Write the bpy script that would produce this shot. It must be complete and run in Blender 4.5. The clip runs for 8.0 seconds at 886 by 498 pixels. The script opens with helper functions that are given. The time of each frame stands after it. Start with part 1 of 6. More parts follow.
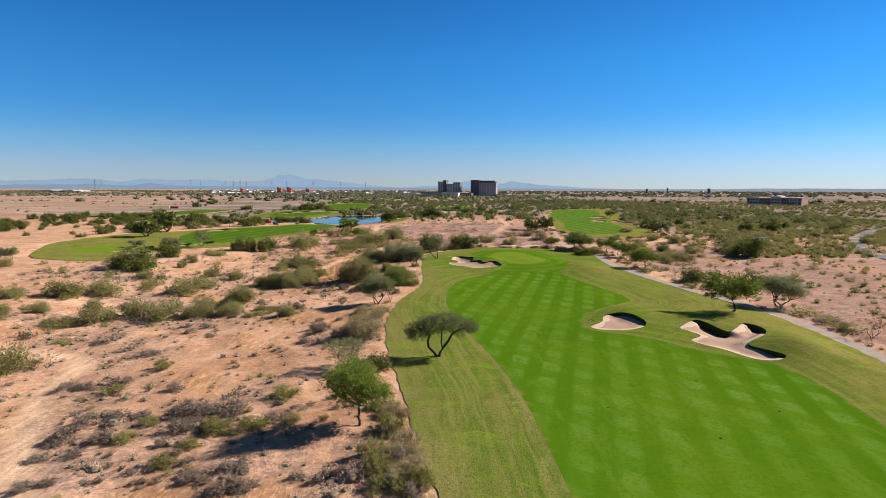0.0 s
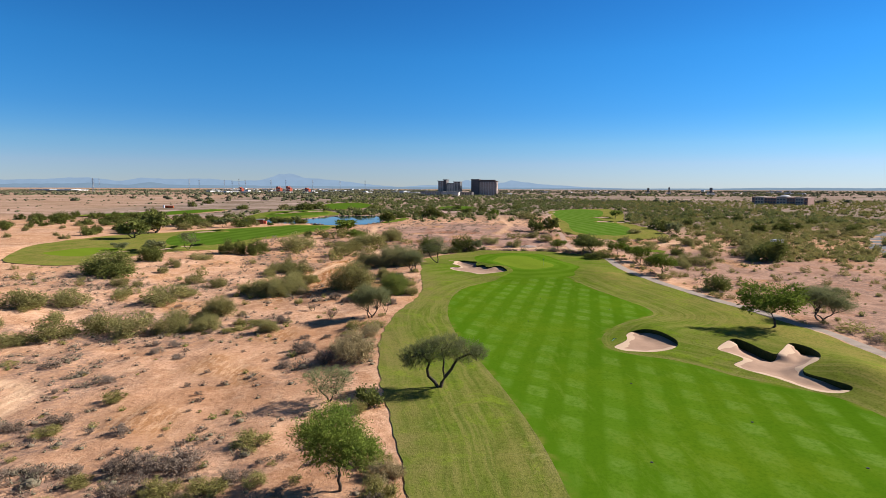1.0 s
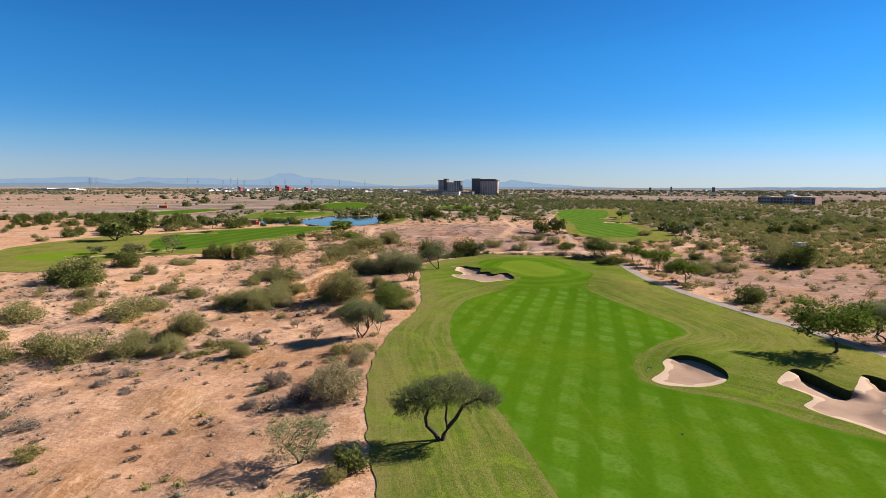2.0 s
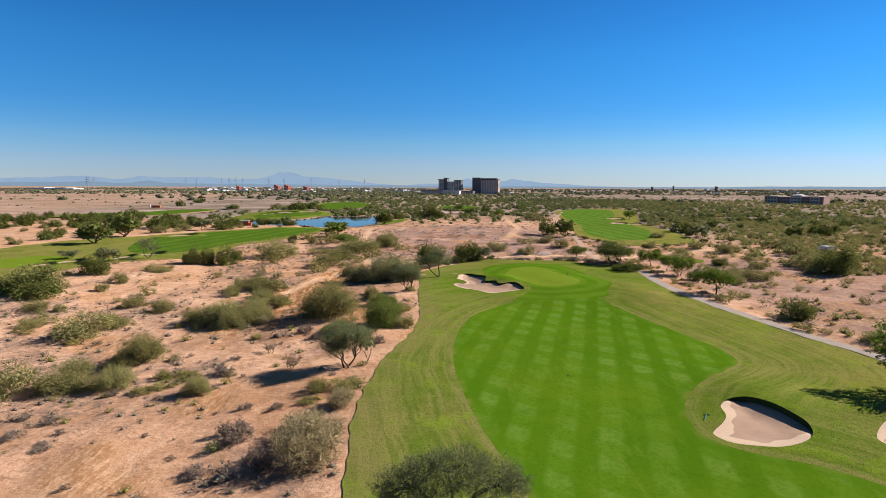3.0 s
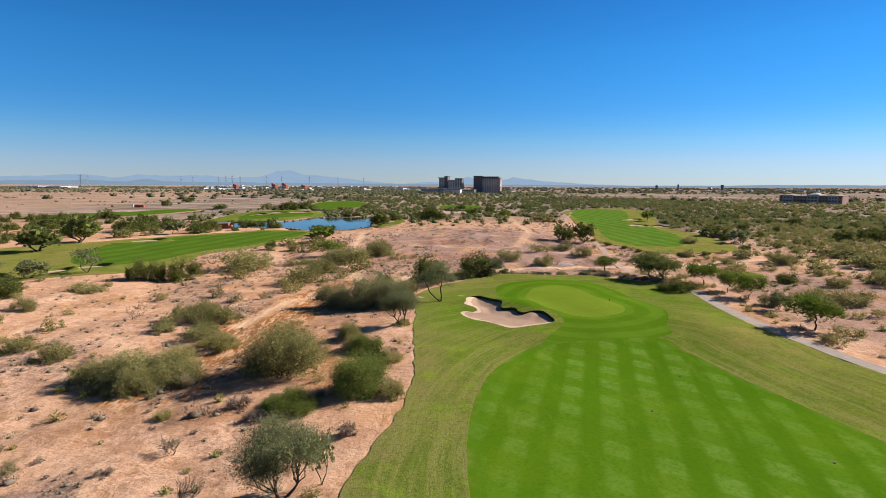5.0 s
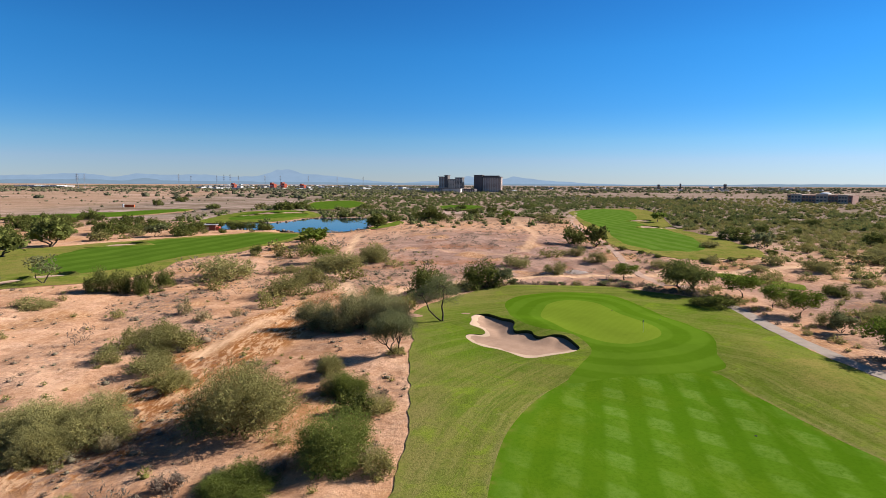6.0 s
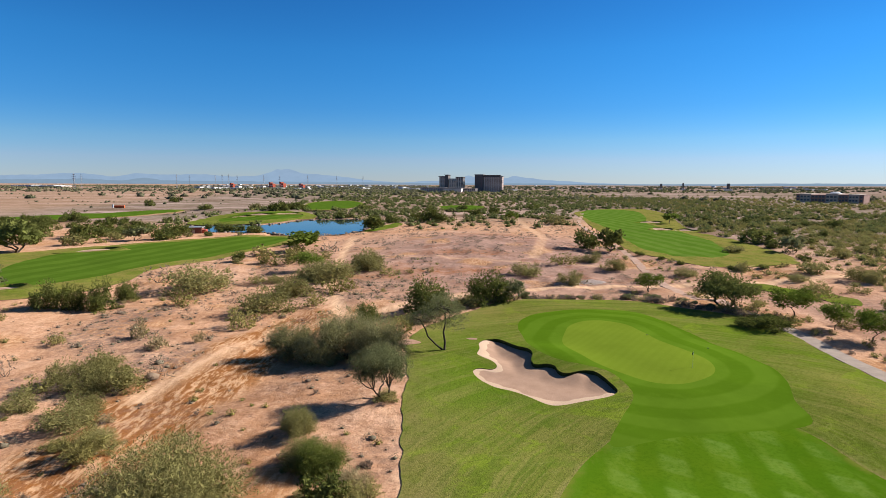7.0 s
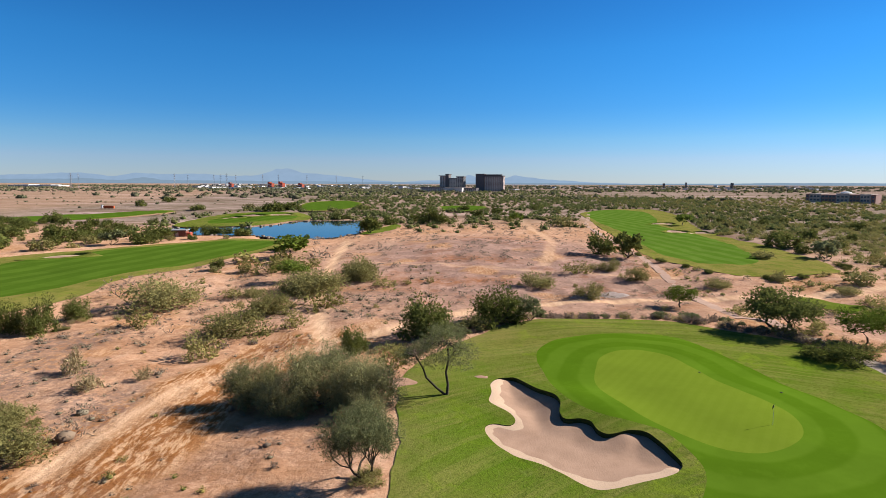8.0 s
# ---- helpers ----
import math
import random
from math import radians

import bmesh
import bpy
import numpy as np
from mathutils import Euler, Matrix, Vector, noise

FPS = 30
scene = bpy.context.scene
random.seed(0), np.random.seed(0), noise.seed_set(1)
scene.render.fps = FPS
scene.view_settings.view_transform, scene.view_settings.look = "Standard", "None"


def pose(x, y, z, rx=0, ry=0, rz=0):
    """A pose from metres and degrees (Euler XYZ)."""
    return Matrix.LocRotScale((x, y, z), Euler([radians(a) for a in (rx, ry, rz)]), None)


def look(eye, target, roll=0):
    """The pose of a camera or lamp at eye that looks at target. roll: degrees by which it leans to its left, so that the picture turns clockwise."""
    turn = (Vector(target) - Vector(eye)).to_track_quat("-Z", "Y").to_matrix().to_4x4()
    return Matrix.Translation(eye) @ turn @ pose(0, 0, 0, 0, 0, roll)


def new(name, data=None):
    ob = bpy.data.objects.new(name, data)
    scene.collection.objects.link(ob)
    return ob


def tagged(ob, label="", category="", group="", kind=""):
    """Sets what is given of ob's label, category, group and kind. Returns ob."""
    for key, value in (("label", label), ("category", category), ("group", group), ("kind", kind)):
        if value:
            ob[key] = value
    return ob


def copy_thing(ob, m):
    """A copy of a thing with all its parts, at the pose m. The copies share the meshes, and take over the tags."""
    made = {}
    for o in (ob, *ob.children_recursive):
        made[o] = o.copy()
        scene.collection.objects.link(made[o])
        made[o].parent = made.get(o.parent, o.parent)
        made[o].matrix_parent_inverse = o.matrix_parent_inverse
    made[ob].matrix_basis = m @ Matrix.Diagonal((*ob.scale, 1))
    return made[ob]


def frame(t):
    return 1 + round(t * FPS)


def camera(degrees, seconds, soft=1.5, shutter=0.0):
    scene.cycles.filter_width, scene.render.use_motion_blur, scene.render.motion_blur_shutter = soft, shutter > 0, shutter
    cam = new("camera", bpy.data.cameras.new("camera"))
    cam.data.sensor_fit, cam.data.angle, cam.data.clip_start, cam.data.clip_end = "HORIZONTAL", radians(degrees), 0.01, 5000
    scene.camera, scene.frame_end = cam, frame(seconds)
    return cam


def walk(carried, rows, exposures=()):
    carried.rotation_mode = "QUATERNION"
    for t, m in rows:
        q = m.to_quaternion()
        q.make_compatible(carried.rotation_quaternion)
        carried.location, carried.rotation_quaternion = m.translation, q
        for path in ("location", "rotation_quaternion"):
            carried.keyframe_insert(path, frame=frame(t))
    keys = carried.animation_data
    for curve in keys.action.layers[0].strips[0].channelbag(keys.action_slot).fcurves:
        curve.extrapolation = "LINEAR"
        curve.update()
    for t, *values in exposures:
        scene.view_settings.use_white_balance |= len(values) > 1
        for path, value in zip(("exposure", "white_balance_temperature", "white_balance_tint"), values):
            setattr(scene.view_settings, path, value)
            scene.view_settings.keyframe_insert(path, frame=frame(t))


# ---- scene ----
cam = camera(75.3, 8.0, soft=0.6)
METRES, EYE, TILT, LEAN, TURN = 133.0, 25.0, 0.0, -1.4, 0.0
ROWS = [
    (0.0, 0.0, 0.0, 0.0, -0.13, -6.2, 1.21),
    (0.5, -0.0009, 0.0455, 0.0005, -0.13, -6.25, 1.2),
    (1.0, -0.0018, 0.0987, 0.0006, -0.12, -6.28, 1.19),
    (1.5, -0.0025, 0.1547, 0.0007, -0.11, -6.31, 1.18),
    (3.0, -0.0053, 0.3351, 0.0007, -0.09, -6.42, 1.17),
    (3.5, -0.0063, 0.3986, 0.0004, -0.09, -6.45, 1.18),
    (4.0, -0.0074, 0.4633, 0.0001, -0.08, -6.49, 1.17),
    (4.5, -0.0084, 0.5284, -0.0, -0.06, -6.53, 1.17),
    (6.0, -0.012, 0.729, 0.0003, -0.07, -6.66, 1.15),
    (6.5, -0.0127, 0.7965, 0.0005, -0.06, -6.69, 1.18),
    (7.0, -0.0135, 0.8643, 0.0002, -0.04, -6.7, 1.2),
    (7.5, -0.0145, 0.9321, 0.0002, -0.02, -6.71, 1.19),
    (8.0, -0.0151, 0.9999, 0.0004, -0.0, -6.75, 1.21),
]
walk(cam, [(t, pose(0, 0, EYE, TILT, LEAN, TURN) @ pose(METRES * x, METRES * y, METRES * z, 90 + pitch, roll, yaw)) for t, x, y, z, yaw, pitch, roll in ROWS])

# ---- world, sun ----
SUN_AZ, SUN_EL = 70.0, 30.0          # degrees: azimuth from +y towards +x, and height
sun_dir = Vector((math.sin(radians(SUN_AZ)) * math.cos(radians(SUN_EL)),
                  math.cos(radians(SUN_AZ)) * math.cos(radians(SUN_EL)), math.sin(radians(SUN_EL))))
sun = new("sun", bpy.data.lights.new("sun", "SUN"))
sun.data.energy, sun.data.angle, sun.data.color = 5.0, radians(0.53), (1.0, 0.966, 0.91)
sun.matrix_world = look((0, 0, 300), Vector((0, 0, 300)) - sun_dir)

world = bpy.data.worlds.new("world")
scene.world = world
world.use_nodes = True
wt = world.node_tree
wt.nodes.clear()
sky = wt.nodes.new("ShaderNodeTexSky")
sky.sky_type, sky.sun_disc = "NISHITA", False
sky.sun_elevation, sky.sun_rotation = radians(SUN_EL), radians(SUN_AZ)
sky.altitude, sky.air_density, sky.dust_density, sky.ozone_density = 350, 1.0, 0.0, 5.0
bg = wt.nodes.new("ShaderNodeBackground")
bg.inputs["Strength"].default_value = 0.05
wo = wt.nodes.new("ShaderNodeOutputWorld")
# deeper blue aloft, paler haze low down: graded by how far the air reddens the sky's own colour
parts = wt.nodes.new("ShaderNodeSeparateColor")
redness = wt.nodes.new("ShaderNodeMath")
redness.operation = "DIVIDE"
wt.links.new(sky.outputs[0], parts.inputs[0])
wt.links.new(parts.outputs[0], redness.inputs[0])
wt.links.new(parts.outputs[2], redness.inputs[1])
grade = wt.nodes.new("ShaderNodeValToRGB")
stops = ((0.225, (0.38, 0.52, 0.62)), (0.272, (0.130, 0.540, 0.89)), (0.308, (0.165, 0.620, 0.96)), (0.403, (0.230, 0.600, 0.93)), (0.565, (0.410, 0.645, 0.90)), (0.81, (0.530, 0.635, 0.90)))
while len(grade.color_ramp.elements) < len(stops):
    grade.color_ramp.elements.new(0.5)
for el, (p, c) in zip(grade.color_ramp.elements, stops):
    el.position, el.color = p, (*c, 1)
wt.links.new(redness.outputs[0], grade.inputs[0])
tint, gain = wt.nodes.new("ShaderNodeVectorMath"), wt.nodes.new("ShaderNodeVectorMath")
tint.operation, gain.operation = "MULTIPLY", "SCALE"
gain.inputs["Scale"].default_value = 1.27
wt.links.new(sky.outputs[0], tint.inputs[0])
wt.links.new(grade.outputs[0], tint.inputs[1])
wt.links.new(tint.outputs[0], gain.inputs[0])
wt.links.new(gain.outputs[0], bg.inputs["Color"])
wt.links.new(bg.outputs[0], wo.inputs["Surface"])
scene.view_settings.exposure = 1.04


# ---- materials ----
ALBEDO_SCALE = 0.87          # scales every base colour down; raised exposure evens it out, deepening shade


class Nodes:
    """A short way to wire up a node material."""

    def __init__(self, name, rough=0.9, spec=0.2):
        self.m = bpy.data.materials.new(name)
        self.m.use_nodes = True
        self.t = self.m.node_tree
        self.b = self.t.nodes["Principled BSDF"]
        self.b.inputs["Roughness"].default_value = rough
        self.b.inputs["Specular IOR Level"].default_value = spec

    def node(self, kind, **values):
        n = self.t.nodes.new(kind)
        for key, value in values.items():
            n.inputs[key].default_value = value
        return n

    def link(self, a, b):
        self.t.links.new(a, b)

    def place(self, sx=1.0, sy=1.0, sz=1.0, turn=0.0):
        g = self.t.nodes.new("ShaderNodeNewGeometry")
        m = self.t.nodes.new("ShaderNodeMapping")
        m.inputs["Scale"].default_value = (sx, sy, sz)
        m.inputs["Rotation"].default_value = (0, 0, radians(turn))
        self.link(g.outputs["Position"], m.inputs["Vector"])
        return m.outputs[0]

    def noise(self, scale, detail=4.0, rough=0.55, at=None, distort=0.0):
        n = self.node("ShaderNodeTexNoise", Scale=scale, Detail=detail, Roughness=rough, Distortion=distort)
        self.link(at if at is not None else self.place(), n.inputs["Vector"])
        return n.outputs["Fac"]

    def ramp(self, fac, *stops, smooth=False):
        r = self.t.nodes.new("ShaderNodeValToRGB")
        e = r.color_ramp.elements
        while len(e) < len(stops):
            e.new(0.5)
        for el, (p, c) in zip(e, stops):
            el.position = p
            el.color = (c, c, c, 1) if isinstance(c, (int, float)) else (*c, 1)
        if smooth:
            r.color_ramp.interpolation = "EASE"
        self.link(fac, r.inputs["Fac"])
        return r.outputs["Color"]

    def mix(self, fac, a, b, mode="MIX"):
        n = self.t.nodes.new("ShaderNodeMix")
        n.data_type, n.blend_type = "RGBA", mode
        for sock, v in ((n.inputs["Factor"], fac), (n.inputs[6], a), (n.inputs[7], b)):
            if isinstance(v, (int, float)):
                sock.default_value = v if sock.type == "VALUE" else (v, v, v, 1)
            elif isinstance(v, tuple):
                sock.default_value = (*(ALBEDO_SCALE * c for c in v), 1)
            else:
                self.link(v, sock)
        return n.outputs[2]

    def math(self, op, a, b=0.0, c=0.0):
        n = self.t.nodes.new("ShaderNodeMath")
        n.operation = op
        for i, v in enumerate((a, b, c)):
            if isinstance(v, (int, float)):
                n.inputs[i].default_value = v
            else:
                self.link(v, n.inputs[i])
        return n.outputs[0]

    def attr(self, name):
        n = self.t.nodes.new("ShaderNodeAttribute")
        n.attribute_name = name
        return n.outputs["Fac"]

    def vec(self, x, y):
        n = self.t.nodes.new("ShaderNodeCombineXYZ")
        self.link(x, n.inputs[0])
        self.link(y, n.inputs[1])
        return n.outputs[0]

    def color(self, c):
        if isinstance(c, tuple):
            self.b.inputs["Base Color"].default_value = (*(ALBEDO_SCALE * v for v in c), 1)
        else:
            self.link(c, self.b.inputs["Base Color"])
        return self

    def bump(self, h, strength=0.5, dist=0.05):
        n = self.node("ShaderNodeBump", Strength=strength, Distance=dist)
        self.link(h, n.inputs["Height"])
        self.link(n.outputs[0], self.b.inputs["Normal"])
        return self


def desert_material():
    n = Nodes("desert_soil", 0.95, 0.0)
    big, mid, fine = n.noise(0.02, 5), n.noise(0.16, 6, 0.62), n.noise(1.6, 6, 0.7)
    base = n.mix(n.ramp(big, (0.42, 0.0), (0.58, 1.0)), (0.625, 0.346, 0.203), (0.685, 0.412, 0.266))
    base = n.mix(n.ramp(mid, (0.45, 0.0), (0.62, 0.8)), base, (0.4713, 0.2400, 0.1280))
    base = n.mix(n.ramp(n.noise(0.45, 9, 0.8), (0.50, 0.0), (0.62, 0.7)), base, (0.361, 0.1736, 0.08595))
    base = n.mix(n.ramp(fine, (0.51, 0.0), (0.61, 0.45)), base, (0.3008, 0.1495, 0.0769))
    pale = n.ramp(n.noise(0.5, 8, 0.75, n.place(1, 0.55, 1, 40)), (0.50, 0.0), (0.62, 0.6))
    base = n.mix(pale, base, (0.722, 0.4533, 0.2805))
    # small stones, dead twigs and their crumbs
    base = n.mix(n.ramp(n.noise(4.5, 5, 0.8), (0.55, 0.0), (0.61, 0.6)), base, (0.1472, 0.07523, 0.04565))
    base = n.mix(n.ramp(n.noise(7.0, 3, 0.7), (0.60, 0.0), (0.66, 0.6)), base, (0.69, 0.4602, 0.3071))
    # darker rusty crust, some painted as shrub shade; grey ground of the brush fields
    brown = n.math("MULTIPLY", n.attr("brown"), n.ramp(n.noise(0.55, 8, 0.75), (0.40, 0.15), (0.56, 1.0)))
    base = n.mix(n.math("MULTIPLY", brown, 0.85), base, n.mix(n.noise(0.9, 5, 0.7), (0.26, 0.115, 0.055), (0.40, 0.20, 0.10)))
    base = n.mix(n.ramp(n.noise(0.034, 7, 0.72), (0.48, 0.0), (0.60, 0.5)), base, (0.47, 0.245, 0.132))
    crust = n.ramp(n.noise(0.75, 9, 0.8, None, 1.0), (0.51, 0.0), (0.58, 1.0))
    base = n.mix(n.math("MULTIPLY", crust, n.ramp(n.noise(0.06, 3), (0.46, 0.0), (0.58, 0.6))), base, (0.2668, 0.1195, 0.0581))
    # rusty silt in streaks where water ran
    streak = n.ramp(n.noise(1.1, 8, 0.76, n.place(1.4, 0.4, 1, 14)), (0.44, 0.0), (0.52, 1.0))
    base = n.mix(n.math("MULTIPLY", n.attr("rust"), 0.75), base, n.mix(n.noise(0.3, 5, 0.7), (0.60, 0.335, 0.165), (0.66, 0.41, 0.235)))
    base = n.mix(n.math("MULTIPLY", n.attr("rust"), n.math("MULTIPLY", streak, 0.95)), base, (0.27, 0.098, 0.026))
    # driven tracks, smoother and paler
    ruts = n.noise(1.1, 3, 0.6, n.place(1.0, 0.1, 1, 25))
    base = n.mix(n.math("MULTIPLY", n.attr("track"), 0.9), base, n.mix(n.ramp(ruts, (0.4, 0.0), (0.6, 1.0)), (0.58, 0.350, 0.205), (0.73, 0.470, 0.295)))
    # the pink gravelly rise, with rusty and dark patches
    gravel = n.mix(n.ramp(n.noise(0.3, 8, 0.75), (0.4, 0.0), (0.64, 1.0)), (0.45, 0.282, 0.222), (0.29, 0.175, 0.138))
    gravel = n.mix(n.ramp(n.noise(0.13, 9, 0.75, n.place(0.7, 1.0, 1)), (0.52, 0.0), (0.58, 0.85)), gravel, (0.25, 0.105, 0.065))
    gravel = n.mix(n.ramp(n.noise(0.5, 8, 0.8), (0.54, 0.0), (0.60, 0.8)), gravel, (0.17, 0.095, 0.07))
    gravel = n.mix(n.ramp(n.noise(0.07, 9, 0.8, n.place(0.6, 1.0, 1)), (0.49, 0.0), (0.56, 0.75)), gravel, (0.25, 0.155, 0.125))
    gravel = n.mix(n.math("MULTIPLY", brown, 0.9), gravel, (0.30, 0.115, 0.050))
    base = n.mix(n.math("MULTIPLY", n.attr("rise"), 0.85), base, gravel)
    # litter and low dead growth
    lit = n.math("MULTIPLY", n.attr("litter"), n.ramp(n.noise(0.9, 9, 0.8), (0.43, 0.0), (0.55, 1.0)))
    base = n.mix(n.math("MULTIPLY", lit, 0.8), base, n.mix(n.noise(2.5, 4, 0.7), (0.125, 0.080, 0.064), (0.33, 0.215, 0.168)))
    # far scrub plain, streaks of dry brush and bare soil, haze painted in
    plain = n.mix(n.ramp(n.noise(0.05, 7, 0.75), (0.42, 0.0), (0.60, 1.0)), (0.165, 0.132, 0.088), (0.330, 0.240, 0.195))
    plain = n.mix(n.ramp(n.noise(0.012, 8, 0.75, n.place(0.35, 1.0, 1, 6)), (0.50, 0.0), (0.60, 0.8)), plain, (0.470, 0.330, 0.280))
    plain = n.mix(n.ramp(n.noise(0.022, 9, 0.8, n.place(0.4, 1.0, 1, -4)), (0.50, 0.0), (0.57, 0.8)), plain, (0.15, 0.10, 0.07))
    base = n.mix(n.attr("scrub"), base, plain)
    n.color(base)
    n.bump(n.math("ADD", n.noise(1.3, 8, 0.7), n.math("MULTIPLY", n.noise(0.25, 4), 2.0)), 0.6, 0.3)
    return n.m


def fairway_material():
    n = Nodes("mown_fairway_grass", 0.8, 0.0)

    def stripes(period, turn, shift=0.0):
        pos = n.place(1, 1, 1, turn)
        sep = n.t.nodes.new("ShaderNodeSeparateXYZ")
        n.link(pos, sep.inputs[0])
        w = n.math("SINE", n.math("MULTIPLY", n.math("ADD", sep.outputs[0], n.math("MULTIPLY_ADD", n.noise(0.06, 2), 1.0, shift)), 2 * math.pi / period))
        return n.math("MULTIPLY_ADD", w, 0.5, 0.5)

    along = n.ramp(stripes(4.55, 14.8, 1.15), (0.2, 0.0), (0.8, 1.0), smooth=True)
    cross = n.ramp(stripes(5.6, -48.0), (0.35, 0.0), (0.65, 1.0), smooth=True)
    base = n.mix(along, (0.0670, 0.138, 0.0056), (0.0830, 0.160, 0.0092))
    flecks = n.math("MULTIPLY", n.math("MULTIPLY", cross, along), n.ramp(n.noise(0.035, 4), (0.36, 0.15), (0.56, 0.9)))
    base = n.mix(n.math("MULTIPLY", flecks, n.ramp(n.noise(0.9, 5, 0.7), (0.35, 0.3), (0.6, 1.0))), base, (0.132, 0.212, 0.030))
    base = n.mix(n.ramp(n.noise(0.05, 6, 0.65), (0.45, 0.0), (0.70, 0.75)), base, (0.108, 0.163, 0.0085))
    base = n.mix(n.ramp(n.noise(0.3, 6, 0.7), (0.5, 0.0), (0.68, 0.5)), base, (0.054, 0.122, 0.0045))
    base = n.mix(n.ramp(n.noise(0.22, 8, 0.75, n.place(1.3, 0.3, 1, 14.8)), (0.53, 0.0), (0.66, 0.55)), base, (0.132, 0.192, 0.022))
    base = n.mix(n.ramp(n.noise(2.4, 6, 0.75), (0.48, 0.0), (0.62, 0.4)), base, (0.046, 0.106, 0.004))
    # a darker outer swath, scuffed yellow here and there
    verge = n.attr("verge")
    base = n.mix(n.ramp(n.math("MULTIPLY", verge, 0.2), (0.25, 0.45), (0.42, 0.0)), base, (0.060, 0.132, 0.0055))
    scuff = n.math("MULTIPLY", n.ramp(n.math("MULTIPLY", verge, 0.2), (0.02, 1.0), (0.2, 0.0)), n.ramp(n.noise(0.3, 6, 0.7), (0.48, 0.0), (0.62, 0.8)))
    base = n.mix(scuff, base, (0.16, 0.165, 0.026))
    n.color(base)
    n.bump(n.noise(9.0, 4, 0.7), 0.35, 0.04)
    return n.m


def rough_material():
    n = Nodes("rough_cut_grass", 0.85, 0.0)
    sep = n.t.nodes.new("ShaderNodeSeparateXYZ")
    n.link(n.place(), sep.inputs[0])
    mid, fine = n.noise(0.4, 6, 0.68), n.noise(3.0, 6, 0.75)
    base = n.mix(n.ramp(n.noise(0.045, 6, 0.62), (0.40, 0.0), (0.60, 1.0)), (0.118, 0.150, 0.019), (0.190, 0.172, 0.042))
    base = n.mix(n.ramp(n.noise(0.11, 6, 0.7), (0.48, 0.0), (0.62, 0.8)), base, (0.108, 0.158, 0.016))
    base = n.mix(n.ramp(mid, (0.47, 0.0), (0.62, 0.55)), base, (0.100, 0.128, 0.018))
    # mower swaths that follow the edge of the fairway, and wheel loops across them
    lines = n.vec(n.math("MULTIPLY_ADD", n.noise(0.07, 3), 1.8, n.math("MULTIPLY", n.attr("swath"), 0.85)), n.math("MULTIPLY", sep.outputs[1], 0.035))
    base = n.mix(n.ramp(n.noise(1.0, 4, 0.65, lines), (0.46, 0.0), (0.60, 0.75)), base, (0.215, 0.195, 0.052))
    base = n.mix(n.ramp(n.noise(1.7, 4, 0.65, lines), (0.52, 0.0), (0.62, 0.6)), base, (0.078, 0.118, 0.013))
    loops = n.ramp(n.noise(0.10, 2, 0.4, None, 2.5), (0.492, 0.0), (0.50, 1.0), (0.508, 0.0))
    base = n.mix(n.math("MULTIPLY", loops, n.ramp(n.noise(0.3, 4), (0.42, 0.0), (0.58, 0.6))), base, (0.25, 0.235, 0.075))
    # fresh yellow-green tufts and thin places
    base = n.mix(n.ramp(n.noise(0.15, 8, 0.75, None, 1.0), (0.53, 0.0), (0.62, 0.75)), base, (0.175, 0.225, 0.020))
    base = n.mix(n.math("MULTIPLY", n.attr("dry"), n.ramp(n.noise(0.2, 5, 0.7), (0.38, 0.1), (0.62, 0.85))), base, (0.215, 0.170, 0.060))
    base = n.mix(n.math("MULTIPLY", n.attr("straw"), n.ramp(n.noise(0.16, 7, 0.72), (0.40, 0.15), (0.60, 1.0))), base, n.mix(mid, (0.20, 0.165, 0.040), (0.31, 0.235, 0.072)))
    base = n.mix(n.math("MULTIPLY", n.attr("lush"), n.ramp(n.noise(0.12, 6, 0.7), (0.40, 0.15), (0.60, 0.75))), base, n.mix(mid, (0.070, 0.136, 0.0055), (0.110, 0.182, 0.0120)))
    base = n.mix(n.math("MULTIPLY", n.attr("rim"), n.ramp(n.noise(0.22, 4), (0.4, 0.05), (0.6, 0.7))), base, (0.235, 0.19, 0.070))
    base = n.mix(n.ramp(fine, (0.49, 0.0), (0.61, 0.5)), base, (0.064, 0.080, 0.0095))
    n.color(base)
    n.bump(n.noise(5.0, 6, 0.75), 0.7, 0.12)
    return n.m


def green_material(name, a, b, period, turn=None):
    """Close-mown grass; without a turn its bands follow the green's edge."""
    n = Nodes(name, 0.8, 0.0)
    if turn is None:
        along = n.math("ADD", n.attr("ring"), n.math("MULTIPLY", n.noise(0.08, 2), 1.6))
    else:
        sep = n.t.nodes.new("ShaderNodeSeparateXYZ")
        n.link(n.place(1, 1, 1, turn), sep.inputs[0])
        along = sep.outputs[0]
    w = n.math("MULTIPLY_ADD", n.math("SINE", n.math("MULTIPLY", along, 2 * math.pi / period)), 0.5, 0.5)
    base = n.mix(n.ramp(w, (0.3, 0.0), (0.7, 1.0), smooth=True), a, b)
    base = n.mix(n.ramp(n.noise(0.14, 5, 0.6), (0.42, 0.0), (0.7, 0.6)), base, tuple(0.85 * v for v in a))
    base = n.mix(n.ramp(n.noise(0.7, 5, 0.7), (0.5, 0.0), (0.75, 0.35)), base, tuple(1.1 * v for v in b))
    n.color(base)
    n.bump(n.noise(14.0, 3, 0.6), 0.15, 0.02)
    return n.m


def plain_material(name, a, b, scale=1.0, rough=0.85, spec=0.2, bump=0.3, dist=0.03, metal=0.0):
    n = Nodes(name, rough, spec)
    n.color(n.mix(n.ramp(n.noise(scale, 6, 0.65), (0.35, 0.0), (0.68, 1.0)), a, b))
    n.b.inputs["Metallic"].default_value = metal
    if bump:
        n.bump(n.noise(scale * 4, 5, 0.7), bump, dist)
    return n.m


